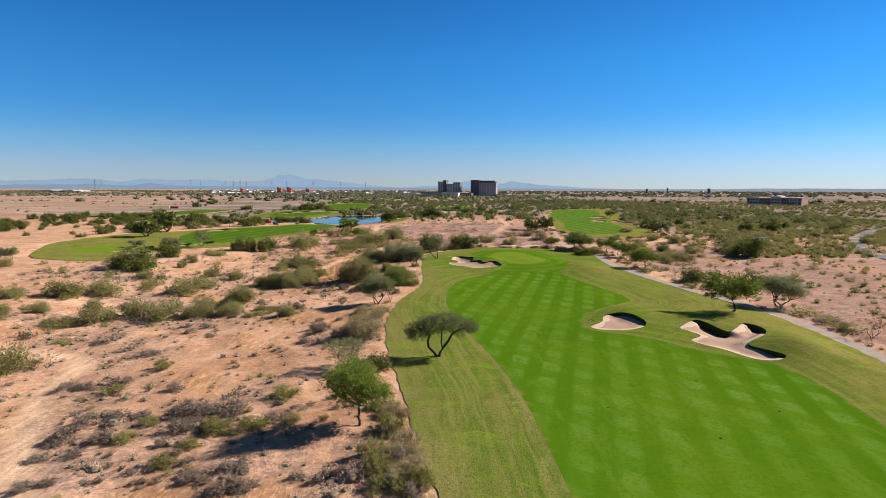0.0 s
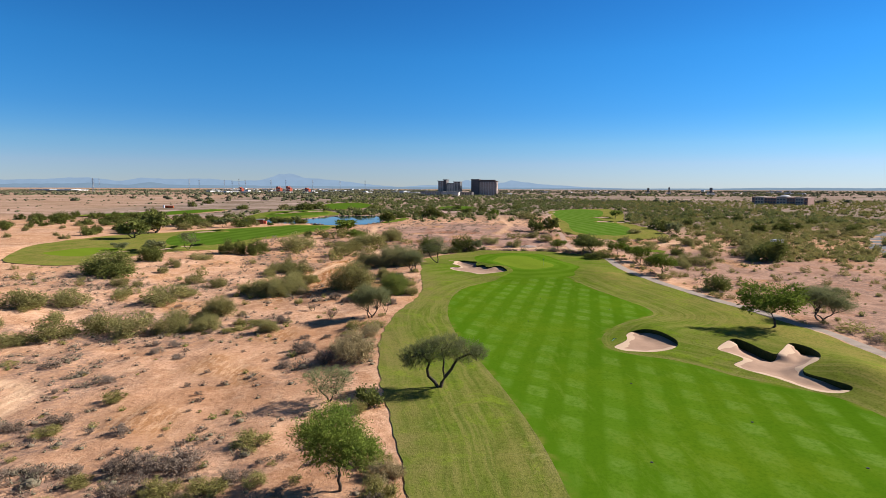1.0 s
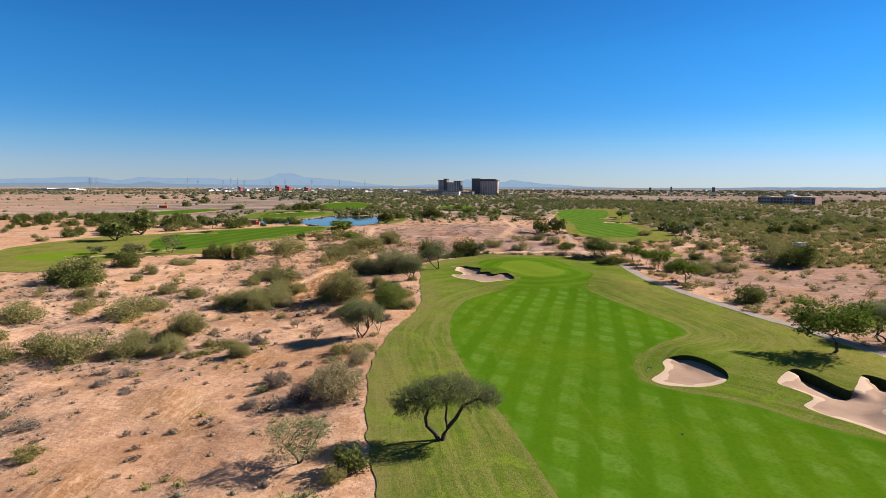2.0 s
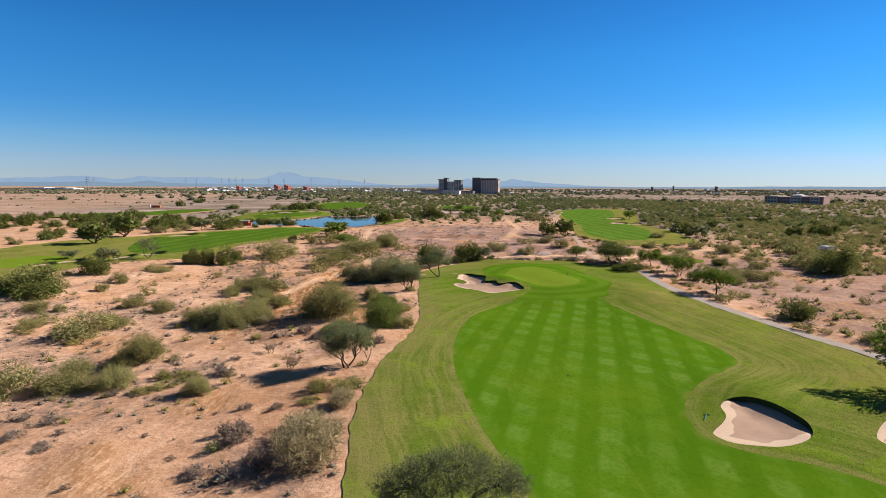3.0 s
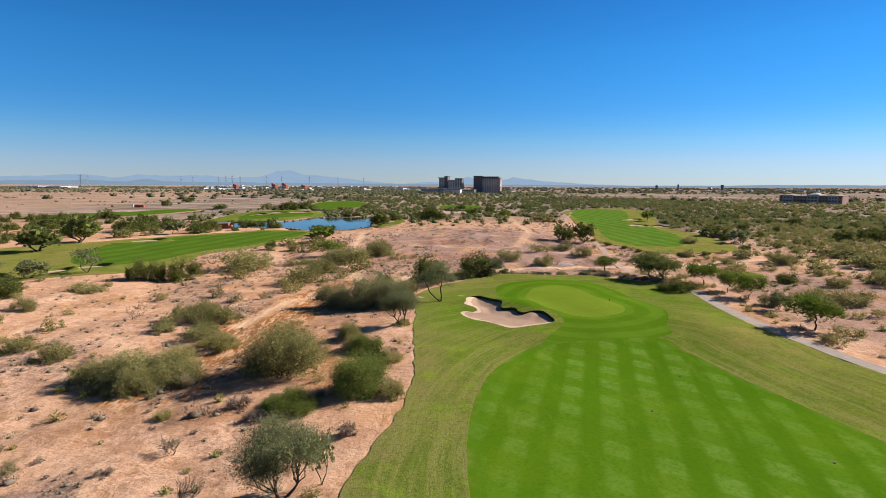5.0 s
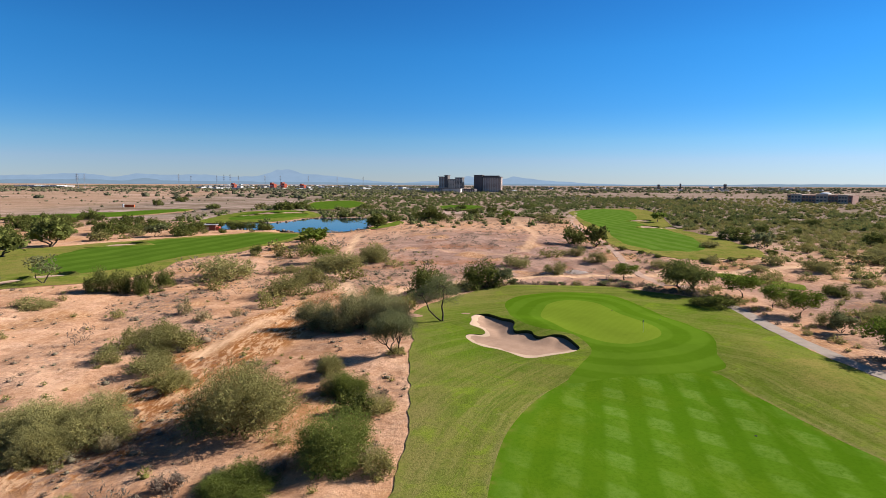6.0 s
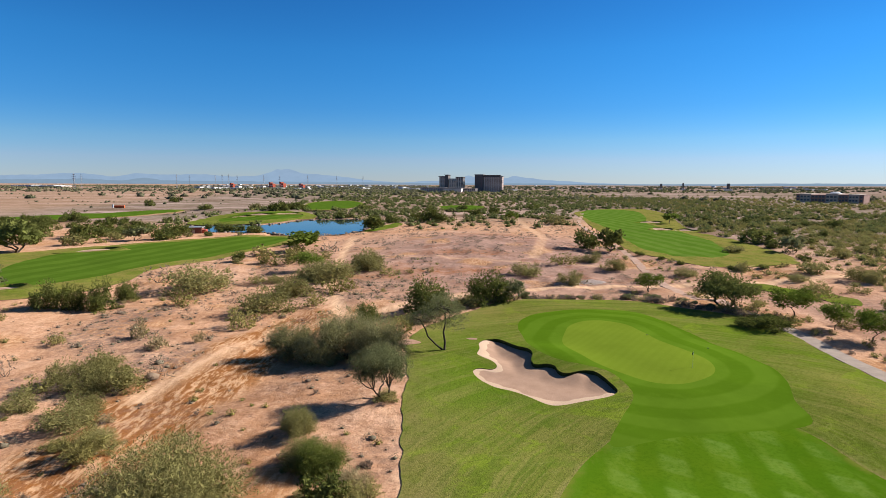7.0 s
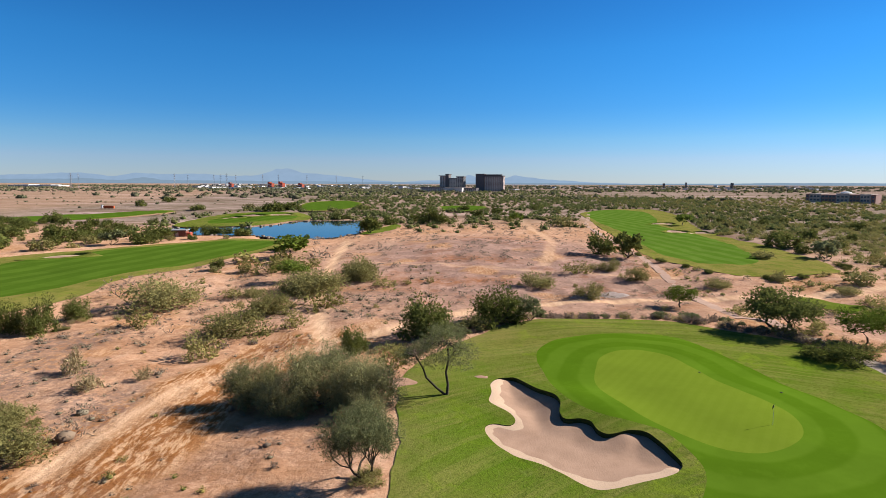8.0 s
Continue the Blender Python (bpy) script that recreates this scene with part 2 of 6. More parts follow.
def sand_material():
    n = Nodes("bunker_sand", 0.95, 0.1)
    base = n.mix(n.ramp(n.noise(0.5, 5, 0.6), (0.35, 0.0), (0.7, 1.0)), (0.405, 0.252, 0.170), (0.335, 0.204, 0.135))
    rim = n.math("SUBTRACT", n.attr("edge"), n.math("MULTIPLY", n.ramp(n.noise(0.16, 2, 0.5), (0.38, 0.3), (0.62, 1.0)), 1.6))
    base = n.mix(n.ramp(n.math("MULTIPLY_ADD", rim, 0.5, 0.5), (0.47, 1.0), (0.53, 0.0)), base, (0.56, 0.385, 0.26))
    base = n.mix(n.ramp(n.noise(5.0, 5, 0.7), (0.5, 0.0), (0.8, 0.4)), base, (0.2834, 0.1908, 0.1278))
    n.color(base)
    rake = n.noise(2.2, 2, 0.5, n.place(3.0, 0.5, 1, 30))
    n.bump(n.math("ADD", n.math("MULTIPLY", rake, 0.5), n.noise(7.0, 5, 0.7)), 0.4, 0.05)
    return n.m


def leaf_material(name, dark, light, spread=1.0):
    n = Nodes(name, 0.8, 0.0)
    g = n.t.nodes.new("ShaderNodeNewGeometry")
    o = n.t.nodes.new("ShaderNodeObjectInfo")
    base = n.mix(g.outputs["Random Per Island"], dark, light)
    tone = n.attr("tone")
    base = n.mix(n.ramp(tone, (0.0, 0.0), (0.5, 0.75)), base, tuple(v * k for v, k in zip(light, (0.62, 0.80, 0.62))))
    base = n.mix(n.ramp(tone, (0.55, 0.0), (1.0, 0.8)), base, tuple(v * k for v, k in zip(light, (1.0, 0.86, 0.80))))
    base = n.mix(n.math("MULTIPLY", n.math("SUBTRACT", o.outputs["Random"], 0.2), 0.45 * spread), base, tuple(min(1, v * 1.5 + 0.02) for v in light))
    n.color(base)
    tr = n.t.nodes.new("ShaderNodeBsdfTranslucent")
    n.link(base, tr.inputs["Color"])
    mx = n.t.nodes.new("ShaderNodeMixShader")
    mx.inputs["Fac"].default_value = 0.32
    n.link(n.b.outputs[0], mx.inputs[1])
    n.link(tr.outputs[0], mx.inputs[2])
    n.link(mx.outputs[0], n.t.nodes["Material Output"].inputs["Surface"])
    return n.m


DESERT, FAIRWAY, ROUGH, SAND = desert_material(), fairway_material(), rough_material(), sand_material()
GREEN = green_material("putting_green_grass", (0.142, 0.196, 0.0165), (0.148, 0.202, 0.018), 1.2, 35)
COLLAR = green_material("mown_collar_grass", (0.0760, 0.143, 0.0072), (0.0970, 0.170, 0.0115), 5.2)
FAR_FAIRWAY = green_material("distant_fairway_grass", (0.064, 0.116, 0.011), (0.084, 0.142, 0.015), 9.0, 12)
FAR_BRIGHT = green_material("distant_light_fairway_grass", (0.080, 0.148, 0.015), (0.110, 0.178, 0.026), 8.0, -6)
# bunker lip faces: a much darker green than the grass around
LIP_FACE = plain_material("dark_bunker_face_turf", (0.02306, 0.03803, 0.005944), (0.04612, 0.05387, 0.01189), 2.0, bump=0.8, dist=0.1)
SOIL = plain_material("crumbly_edge_soil", (0.17, 0.09877, 0.05752), (0.2834, 0.1704, 0.1023), 2.0, bump=0.8, dist=0.08)
CONCRETE = plain_material("cart_path_concrete", (0.315, 0.248, 0.20), (0.40, 0.32, 0.26), 0.6, 0.9, 0.0)
ASPHALT = plain_material("asphalt", (0.08501, 0.07837, 0.07669), (0.1133, 0.1022, 0.09587), 0.4)
BARK = plain_material("bark", (0.0425, 0.03067, 0.02045), (0.09209, 0.06814, 0.04793), 3.0, bump=0.8, dist=0.06)
TWIG = plain_material("grey_twigs", (0.09209, 0.07155, 0.05432), (0.17, 0.1329, 0.1023), 3.0, bump=0)
LEAF = {
    "mesquite": leaf_material("mesquite_leaves", (0.085, 0.095, 0.022), (0.185, 0.195, 0.050)),
    "paloverde": leaf_material("palo_verde_leaves", (0.175, 0.156, 0.050), (0.325, 0.288, 0.108)),
    "bright": leaf_material("fresh_green_leaves", (0.078, 0.112, 0.014), (0.200, 0.250, 0.042)),
    "feather": leaf_material("feathery_green_leaves", (0.092, 0.112, 0.020), (0.215, 0.240, 0.056)),
    "ironwood": leaf_material("grey_green_leaves", (0.110, 0.116, 0.046), (0.245, 0.248, 0.112)),
    "greyolive": leaf_material("grey_olive_leaves", (0.150, 0.142, 0.056), (0.310, 0.288, 0.130)),
    "creosote": leaf_material("creosote_leaves", (0.155, 0.138, 0.038), (0.355, 0.302, 0.105)),
    "brittle": leaf_material("dry_grey_brush", (0.135, 0.097, 0.070), (0.320, 0.238, 0.178)),
    "straw": leaf_material("pale_straw_brush", (0.230, 0.172, 0.080), (0.480, 0.380, 0.205)),
}


# ---- plan helpers ----
def spline(points, step, closed=True):
    """Points at about equal steps along a smooth curve through the plan points."""
    p = np.array(points, float)
    n, out = len(p), []
    for i in range(n if closed else n - 1):
        if closed:
            a, b, c, d = p[(i - 1) % n], p[i], p[(i + 1) % n], p[(i + 2) % n]
        else:
            a, b, c, d = p[max(i - 1, 0)], p[i], p[i + 1], p[min(i + 2, n - 1)]
        k = max(1, int(round(np.linalg.norm(c - b) / step)))
        for u in np.arange(k) / k:
            out.append(0.5 * (2 * b + (c - a) * u + (2 * a - 5 * b + 4 * c - d) * u ** 2 + (3 * b - a - 3 * c + d) * u ** 3))
    if not closed:
        out.append(p[-1])
    return np.array(out)


def inside(poly, x, y):
    """Whether each point lies in the closed outline."""
    x, y = np.asarray(x, float), np.asarray(y, float)
    hit = np.zeros(x.shape, bool)
    for (ax, ay), (bx, by) in zip(poly, np.roll(poly, -1, 0)):
        if ay != by:
            hit ^= ((ay > y) != (by > y)) & (x < (bx - ax) * (y - ay) / (by - ay) + ax)
    return hit


def distance(line, x, y, closed=True):
    """Distance of each point to a polyline."""
    x, y = np.asarray(x, float), np.asarray(y, float)
    best = np.full(x.shape, 1e9)
    ends = np.roll(line, -1, 0) if closed else line[1:]
    for (ax, ay), (bx, by) in zip(line if closed else line[:-1], ends):
        dx, dy = bx - ax, by - ay
        u = np.clip(((x - ax) * dx + (y - ay) * dy) / (dx * dx + dy * dy + 1e-12), 0, 1)
        best = np.minimum(best, np.hypot(x - ax - u * dx, y - ay - u * dy))
    return best


def depth_in(poly, x, y):
    """Signed distance: positive inside the outline."""
    d = distance(poly, x, y)
    return np.where(inside(poly, x, y), d, -d)


def smooth(a, b, v):
    u = np.clip((np.asarray(v, float) - a) / (b - a), 0, 1)
    return u * u * (3 - 2 * u)


def mound(x, y, cx, cy, sx, sy, turn=0.0):
    c, s = math.cos(radians(turn)), math.sin(radians(turn))
    u, v = (x - cx) * c + (y - cy) * s, -(x - cx) * s + (y - cy) * c
    return np.exp(-(u / sx) ** 2 - (v / sy) ** 2)


rng = np.random.RandomState(7)
WAVES = [(rng.uniform(0, 2 * math.pi), rng.uniform(0, 2 * math.pi), k) for k in (1, 1, 1, 1.7, 1.7, 2.9, 2.9, 4.5, 4.5)]


def ripple(x, y, size):
    """Soft random undulation of unit height."""
    s = 0.0
    for turn, phase, k in WAVES:
        s = s + np.sin((x * math.cos(turn) + y * math.sin(turn)) * k * 2 * math.pi / size + phase + 1.7 * np.sin((y * math.cos(turn) - x * math.sin(turn)) * k * 2.1 / size)) / k
    return s / 3.4


# plan outlines of the course, metres
TURF = spline([(2, 4), (1, 30), (-0.2, 44), (-1.9, 52), (-3.9, 63), (-4.9, 69), (-6.5, 76.5), (-8, 84.5), (-9.5, 96), (-10.2, 104), (-10.1, 114.7),
               (-8.6, 128), (-5.8, 140), (-5.0, 152), (-5.5, 165), (-6.2, 176), (-6.2, 186), (-7.2, 197), (-6.6, 206), (-2, 216), (2.2, 222), (9.5, 231.5),
               (20, 236), (31, 237.3), (39, 235), (43.4, 230.6), (48, 226), (53, 222), (55.2, 215), (55.4, 205), (53.8, 190), (53.4, 178), (54.6, 165), (57, 152),
               (60, 138), (62.4, 125), (64, 110), (64.5, 97), (63.5, 82), (61.5, 60), (60, 30), (59, 4)], 0.8)
TURF = TURF + np.column_stack([np.sin(TURF[:, 1] * 0.8 + 2 * np.sin(TURF[:, 1] * 0.23)) + 0.5 * np.sin(TURF[:, 1] * 1.7 + 1) + 0.2 * np.sin(TURF[:, 1] * 3.1), np.sin(TURF[:, 0] * 0.9)]) * 0.15
FAIR = spline([(11.5, 5), (11, 30), (10.4, 52), (9.7, 66), (8, 79), (5.6, 92), (3.2, 103), (1.6, 115), (1, 127), (2.1, 140), (5, 152), (9.5, 162), (14, 168.5),
               (20, 173), (28, 175.5), (34.5, 171), (36, 160), (37.5, 150), (40, 140), (42.3, 131), (41.5, 124), (37, 119), (31.5, 114), (27.3, 108), (25.4, 102.5),
               (25.6, 98), (28.5, 94.8), (33, 92.5), (36.5, 89), (39, 85.5), (44, 81), (47.5, 76), (48, 67), (46.9, 58), (46, 40), (45, 5)], 0.8)
COLLAR_LINE = spline([(12.6, 216.5), (16.4, 221.6), (22, 223.8), (30, 224.6), (34.6, 223), (36.6, 218.5), (38.4, 210), (39.6, 201), (41.6, 195.5), (42.2, 189), (40.8, 183.5), (38.2, 177.5),
                      (36.6, 172), (30, 170.6), (22, 169.8), (15.0, 168.4), (17.2, 173.5), (20.4, 179), (20.7, 182.6), (19.6, 186.4), (17, 188.6), (14.6, 190.2), (12.6, 192.8), (11.4, 197), (11.1, 204), (11.2, 211)], 0.7)
GREEN_LINE = spline([(16.7, 201), (18.2, 206.2), (20, 210.6), (22.9, 213.5), (26.2, 214.3), (28.7, 212.8), (30.2, 209.8), (30.7, 205), (31.3, 200.8), (32.7, 197.6), (34.1, 194.8), (34.8, 191.7),
                     (34.3, 188.5), (32.7, 185.8), (30.4, 183.9), (27.6, 182.8), (25.4, 182.9), (23.3, 183.9), (21.1, 186), (19.4, 188.4), (17.9, 191.6), (16.7, 196)], 0.5)
PATH = spline([(58, 2), (60.5, 30), (63, 60), (65, 82), (66, 97), (65.6, 110), (64, 125), (61.6, 138), (58.6, 152), (56.1, 165), (55, 178), (55.3, 190), (56.9, 205), (57.4, 217),
               (56.5, 236), (55.8, 254), (57.2, 279), (63.5, 322), (70, 380), (80, 458), (96, 520), (110, 575)], 1.5, closed=False)
BUNKERS = {
    "greenside": (spline([(7.3, 202.9), (9.1, 198.7), (10.7, 196.2), (11.0, 193.9), (10.5, 191.7), (10.8, 190.2), (12.3, 189.9), (13.2, 189.1), (13.4, 187.7), (14.0, 186.7), (15.0, 186.6),
                          (16.4, 186.9), (17.8, 186.4), (18.5, 184.8), (18.9, 183.2), (19.2, 181.2), (18.6, 180.1), (17.3, 179.3), (14.3, 178.4), (12.2, 177.8), (10.8, 177.8), (9.7, 178.7),
                          (8.4, 180.4), (6.7, 182.1), (4.9, 183.3), (3.9, 184.6), (3.1, 186), (2.4, 188.2), (2.5, 189.7), (3.4, 190.3), (5.0, 189.9), (5.7, 190.9), (5.2, 192.7), (3.8, 194.7),
                          (3.3, 196), (3.8, 198.3), (3.9, 200.9), (4.9, 203), (6.2, 203.3)], 0.35), 0.46, 0.6),
    "fairway": (spline([(26.6, 99.7), (28.7, 102.0), (29.8, 103.7), (30.5, 106.3), (32.1, 107.8), (33.9, 107.5), (35.2, 105.2), (36.1, 102.6), (36.5, 100.6), (35.8, 98.5), (34.1, 97.0),
                        (31.4, 96.1), (29.2, 96.4), (27.4, 97.1), (26.5, 98.4)], 0.35), 0.6, 0.5),
    "double": (spline([(41.4, 97.4), (43.8, 100.2), (46.1, 101.4), (47.5, 99.3), (47.9, 96.2), (48.3, 94.2), (50.4, 96.2), (53.7, 99.6), (55.0, 97.3), (53.6, 92.6), (51.4, 89.4), (49, 88),
                       (47.7, 86.9), (47.5, 85.2), (48.7, 82.5), (49.6, 80.3), (47.6, 79.4), (45.1, 80.7), (43.0, 85.2), (41.0, 88.4), (40.5, 90.7), (42.9, 92.8), (42.2, 95.4)], 0.35), 1.35, 0.6),
}
LEFT_TURF = spline([(-143, 199), (-123, 190), (-112, 196), (-106, 222), (-96, 231), (-86, 240), (-82, 258), (-84, 274), (-81, 285), (-75, 295), (-70, 311), (-66.5, 328), (-63.5, 344),
                    (-62, 362), (-72, 378), (-93, 375), (-110, 360), (-123, 344), (-136, 329), (-152, 307), (-166, 285), (-169, 252), (-159, 226)], 3.0)
LEFT_FAIR = spline([(-100, 250), (-92, 262), (-91, 276), (-87, 287), (-80, 300), (-75, 315), (-71, 332), (-68, 350), (-69, 366), (-78, 372), (-95, 366), (-112, 349), (-126, 328),
                    (-132, 300), (-124, 270), (-113, 252)], 3.0)
LEFT_GREEN = spline([(-146, 222), (-132, 214), (-122, 216), (-117, 226), (-124, 236), (-140, 240)], 1.5)
RIGHT_TURF = spline([(108, 590), (150, 650), (185, 645), (172, 560), (140, 455), (127, 405), (126, 360), (114, 300), (97, 286), (78, 288), (69, 304), (66, 323), (74, 380), (84, 450), (96, 520)], 4.0)
RIGHT_FAIR = spline([(112, 586), (140, 640), (164, 615), (145, 530), (122, 462), (119, 420), (115, 370), (103, 325), (93, 307), (80, 308), (73.5, 323), (75, 348), (86, 406), (93, 481)], 4.0)
POND = spline([(-107, 397), (-93, 402), (-78, 387), (-62, 383), (-50, 393), (-43, 417), (-45, 453), (-54, 497), (-75, 498), (-93, 487), (-100, 458), (-112, 447), (-144, 440), (-150, 418), (-128, 404)], 3.0)
POND_GREEN = spline([(-152, 452), (-163, 556), (-141, 592), (-106, 560), (-88, 506), (-97, 492), (-104, 462), (-116, 450)], 4.0)
FAR_STRIP = spline([(-300, 480), (-290, 520), (-262, 560), (-240, 610), (-215, 590), (-222, 520), (-238, 486), (-270, 470)], 5.0)
FAR_GREEN = spline([(-125, 625), (-156, 800), (-122, 860), (-88, 748), (-90, 630)], 8.0)
MID_GREEN = spline([(0, 625), (-2, 712), (38, 716), (32, 628)], 6.0)
SHORE_GREEN = spline([(-42, 405), (-36, 440), (-28, 462), (-25, 440), (-33, 408)], 3.0)
TEE = spline([(76, 257), (80, 260.5), (86, 250), (88, 238), (83, 230), (80, 243)], 1.5)
POND_Z = -0.5


def ground_z(x, y):
    """Height of the land before bunkers are cut."""
    x, y = np.asarray(x, float), np.asarray(y, float)
    z = (-1.2 * smooth(-6, -34, x) - 0.9 * smooth(-30, -56, x) * smooth(190, 130, y)) * smooth(-95, -70, x) * smooth(300, 240, y) + 0.0 * x
    z = z - 0.9 * mound(x, y, 14, 166, 16, 13)
    z = z + 0.85 * mound(x, y, 25, 200, 17, 22, -15)
    z = z - 1.6 * smooth(233, 245, y) * smooth(300, 262, y) * smooth(-30, 0, x) * smooth(110, 60, x)
    z = z + 1.0 * mound(x, y, 38, 108, 7, 10) + 0.7 * mound(x, y, 50, 92, 12, 16) + 1.1 * mound(x, y, 55, 88, 6, 9) + 0.8 * mound(x, y, 57, 108, 8, 9)
    z = z + 0.8 * mound(x, y, 47, 104, 6, 4) + 1.0 * mound(x, y, 53.5, 83.5, 4.5, 4.5) + 0.5 * mound(x, y, 36.5, 106, 4, 5)
    z = z + 1.1 * mound(x, y, 46, 176, 7, 14, 8) + 0.5 * mound(x, y, 30, 98, 9, 9)
    z = z + 0.75 * mound(x, y, 15, 192, 4, 9, 35) - 0.3 * mound(x, y, 4, 184, 6, 10)
    z = z + 2.4 * mound(x, y, 12, 345, 38, 45)                      # the bare rise behind the green
    z = z + 2.2 * mound(x, y, -122, 528, 24, 42, 12)                  # the green beyond the pond
    z = z + 0.3 * ripple(x, y, 34) * smooth(60, 100, np.hypot(x, y - 60))
    wild = 1.0
    for line in (TURF, LEFT_TURF):
        wild = wild * smooth(1.0, -6.0, depth_in(line, x, y))
    z = z + wild * (0.28 * ripple(x + 31, y, 13) + 0.12 * ripple(x, y + 17, 5)) * smooth(900, 400, y)
    z = z + (POND_Z + 0.25 - z) * smooth(-14, -3, depth_in(POND, x, y))
    return z


def zat(x, y):
    return float(ground_z(np.array([x]), np.array([y]))[0])


def mesh_of(name, verts, faces, material, smooth_faces=True):
    me = bpy.data.meshes.new(name)
    me.from_pydata([tuple(map(float, v)) for v in verts], [], [tuple(map(int, f)) for f in faces])
    me.materials.append(material)
    if smooth_faces:
        me.shade_smooth()
    return me


def fill(lines, step, box=None):
    """Triangles over the plan that keep every outline as an edge."""
    from mathutils.geometry import delaunay_2d_cdt
    pts, edges = [], []
    for line in lines:
        k = len(pts)
        pts += [Vector(p) for p in line]
        edges += [(k + i, k + (i + 1) % len(line)) for i in range(len(line))]
    lo, hi = lines[0].min(0), lines[0].max(0)
    gx, gy = np.meshgrid(np.arange(lo[0], hi[0], step), np.arange(lo[1], hi[1], step * 0.87))
    gx = gx + (np.arange(gx.shape[0]) % 2)[:, None] * step / 2
    gx, gy = gx.ravel(), gy.ravel()
    keep = inside(lines[0], gx, gy)
    for line in lines:
        keep &= distance(line, gx, gy) > 0.35 * step
    pts += [Vector(p) for p in zip(gx[keep], gy[keep])]
    v, _, f, _, _, _ = delaunay_2d_cdt(pts, edges, [], 0, 1e-5)
    return np.array([(p.x, p.y) for p in v]), np.array([t for t in f if len(t) == 3])


def floats(me, name, values):
    me.attributes.new(name, "FLOAT", "POINT").data.foreach_set("value", np.asarray(values, np.float32))


def take(name, v, z, tris, material, label, kind="structure", extra=None, parent=None):
    """One object from some of the triangles of a filled plan."""
    used = np.unique(tris)
    back = np.full(len(v), -1)
    back[used] = np.arange(len(used))
    me = mesh_of(name, np.column_stack([v[used], z[used]]), back[tris], material)
    for key, values in (extra or {}).items():
        floats(me, key, values[used])
    ob = new(name, me)
    tagged(ob, label, "", "", kind)
    if parent:
        ob.parent = parent
    return ob


def upward(v, tris):
    a, b, c = v[tris[:, 0]], v[tris[:, 1]], v[tris[:, 2]]
    turn = (b[:, 0] - a[:, 0]) * (c[:, 1] - a[:, 1]) - (b[:, 1] - a[:, 1]) * (c[:, 0] - a[:, 0])
    t = tris.copy()
    t[turn < 0] = t[turn < 0][:, ::-1]
    return t[np.abs(turn) > 1e-7]


def skirt(line, z, drop, name, material, label):
    """The cut side of a turf edge, down into the soil."""
    n = len(line)
    verts = [(p[0], p[1], h) for p, h in zip(line, z)] + [(p[0], p[1], h - drop) for p, h in zip(line, z)]
    ob = new(name, mesh_of(name, verts, [(i, (i + 1) % n, n + (i + 1) % n, n + i) for i in range(n)], material))
    return tagged(ob, label, "", "", "structure")


# ---- the near hole: rough, fairway, collar, green and its bunkers ----
v, tris = fill([TURF, FAIR, COLLAR_LINE, GREEN_LINE] + [b[0] for b in BUNKERS.values()], 1.5)
tris = upward(v, tris)
z = ground_z(v[:, 0], v[:, 1]) + 0.08
mid = v[tris].mean(1)
in_turf = inside(TURF, mid[:, 0], mid[:, 1])
for line, _, _ in BUNKERS.values():
    in_turf &= ~inside(line, mid[:, 0], mid[:, 1])
in_green = inside(GREEN_LINE, mid[:, 0], mid[:, 1]) & in_turf
in_collar = inside(COLLAR_LINE, mid[:, 0], mid[:, 1]) & in_turf & ~in_green
in_fair = inside(FAIR, mid[:, 0], mid[:, 1]) & in_turf & ~in_green & ~in_collar
in_rough = in_turf & ~in_green & ~in_collar & ~in_fair
straw = np.clip(0.8 * smooth(44, 58, v[:, 0]) * smooth(160, 110, v[:, 1]) + 1.25 * mound(v[:, 0], v[:, 1], 47.5, 170, 5.5, 15, 8) + 0.5 * mound(v[:, 0], v[:, 1], 12, 221, 9, 6), 0, 1)
lush = np.clip(mound(v[:, 0], v[:, 1], 5, 190, 11, 20) + mound(v[:, 0], v[:, 1], 46, 195, 8, 22) + 0.8 * mound(v[:, 0], v[:, 1], 33, 100, 11, 11), 0, 1)
take("rough_grass", v, z, tris[in_rough], ROUGH, "patchy green and straw rough grass beside the fairway", extra={"straw": straw, "lush": lush, "rim": smooth(0.9, 0.0, distance(FAIR, v[:, 0], v[:, 1])), "swath": distance(FAIR, v[:, 0], v[:, 1]), "dry": smooth(7.0, 0.0, distance(TURF, v[:, 0], v[:, 1])) * smooth(24.0, 8.0, v[:, 0])})
take("fairway", v, z, tris[in_fair], FAIRWAY, "bright green fairway mown in crossing stripes", extra={"verge": np.minimum(distance(FAIR, v[:, 0], v[:, 1]), 5.0)})
take("green_collar", v, z, tris[in_collar], COLLAR, "mown apron of grass round the putting green", extra={"ring": distance(GREEN_LINE, v[:, 0], v[:, 1])})
take("putting_green", v, z, tris[in_green], GREEN, "smooth pale green putting surface with a pin")
skirt(TURF, ground_z(TURF[:, 0], TURF[:, 1]) + 0.08, 0.3, "turf_edge", SOIL, "cut turf edge against the desert soil")


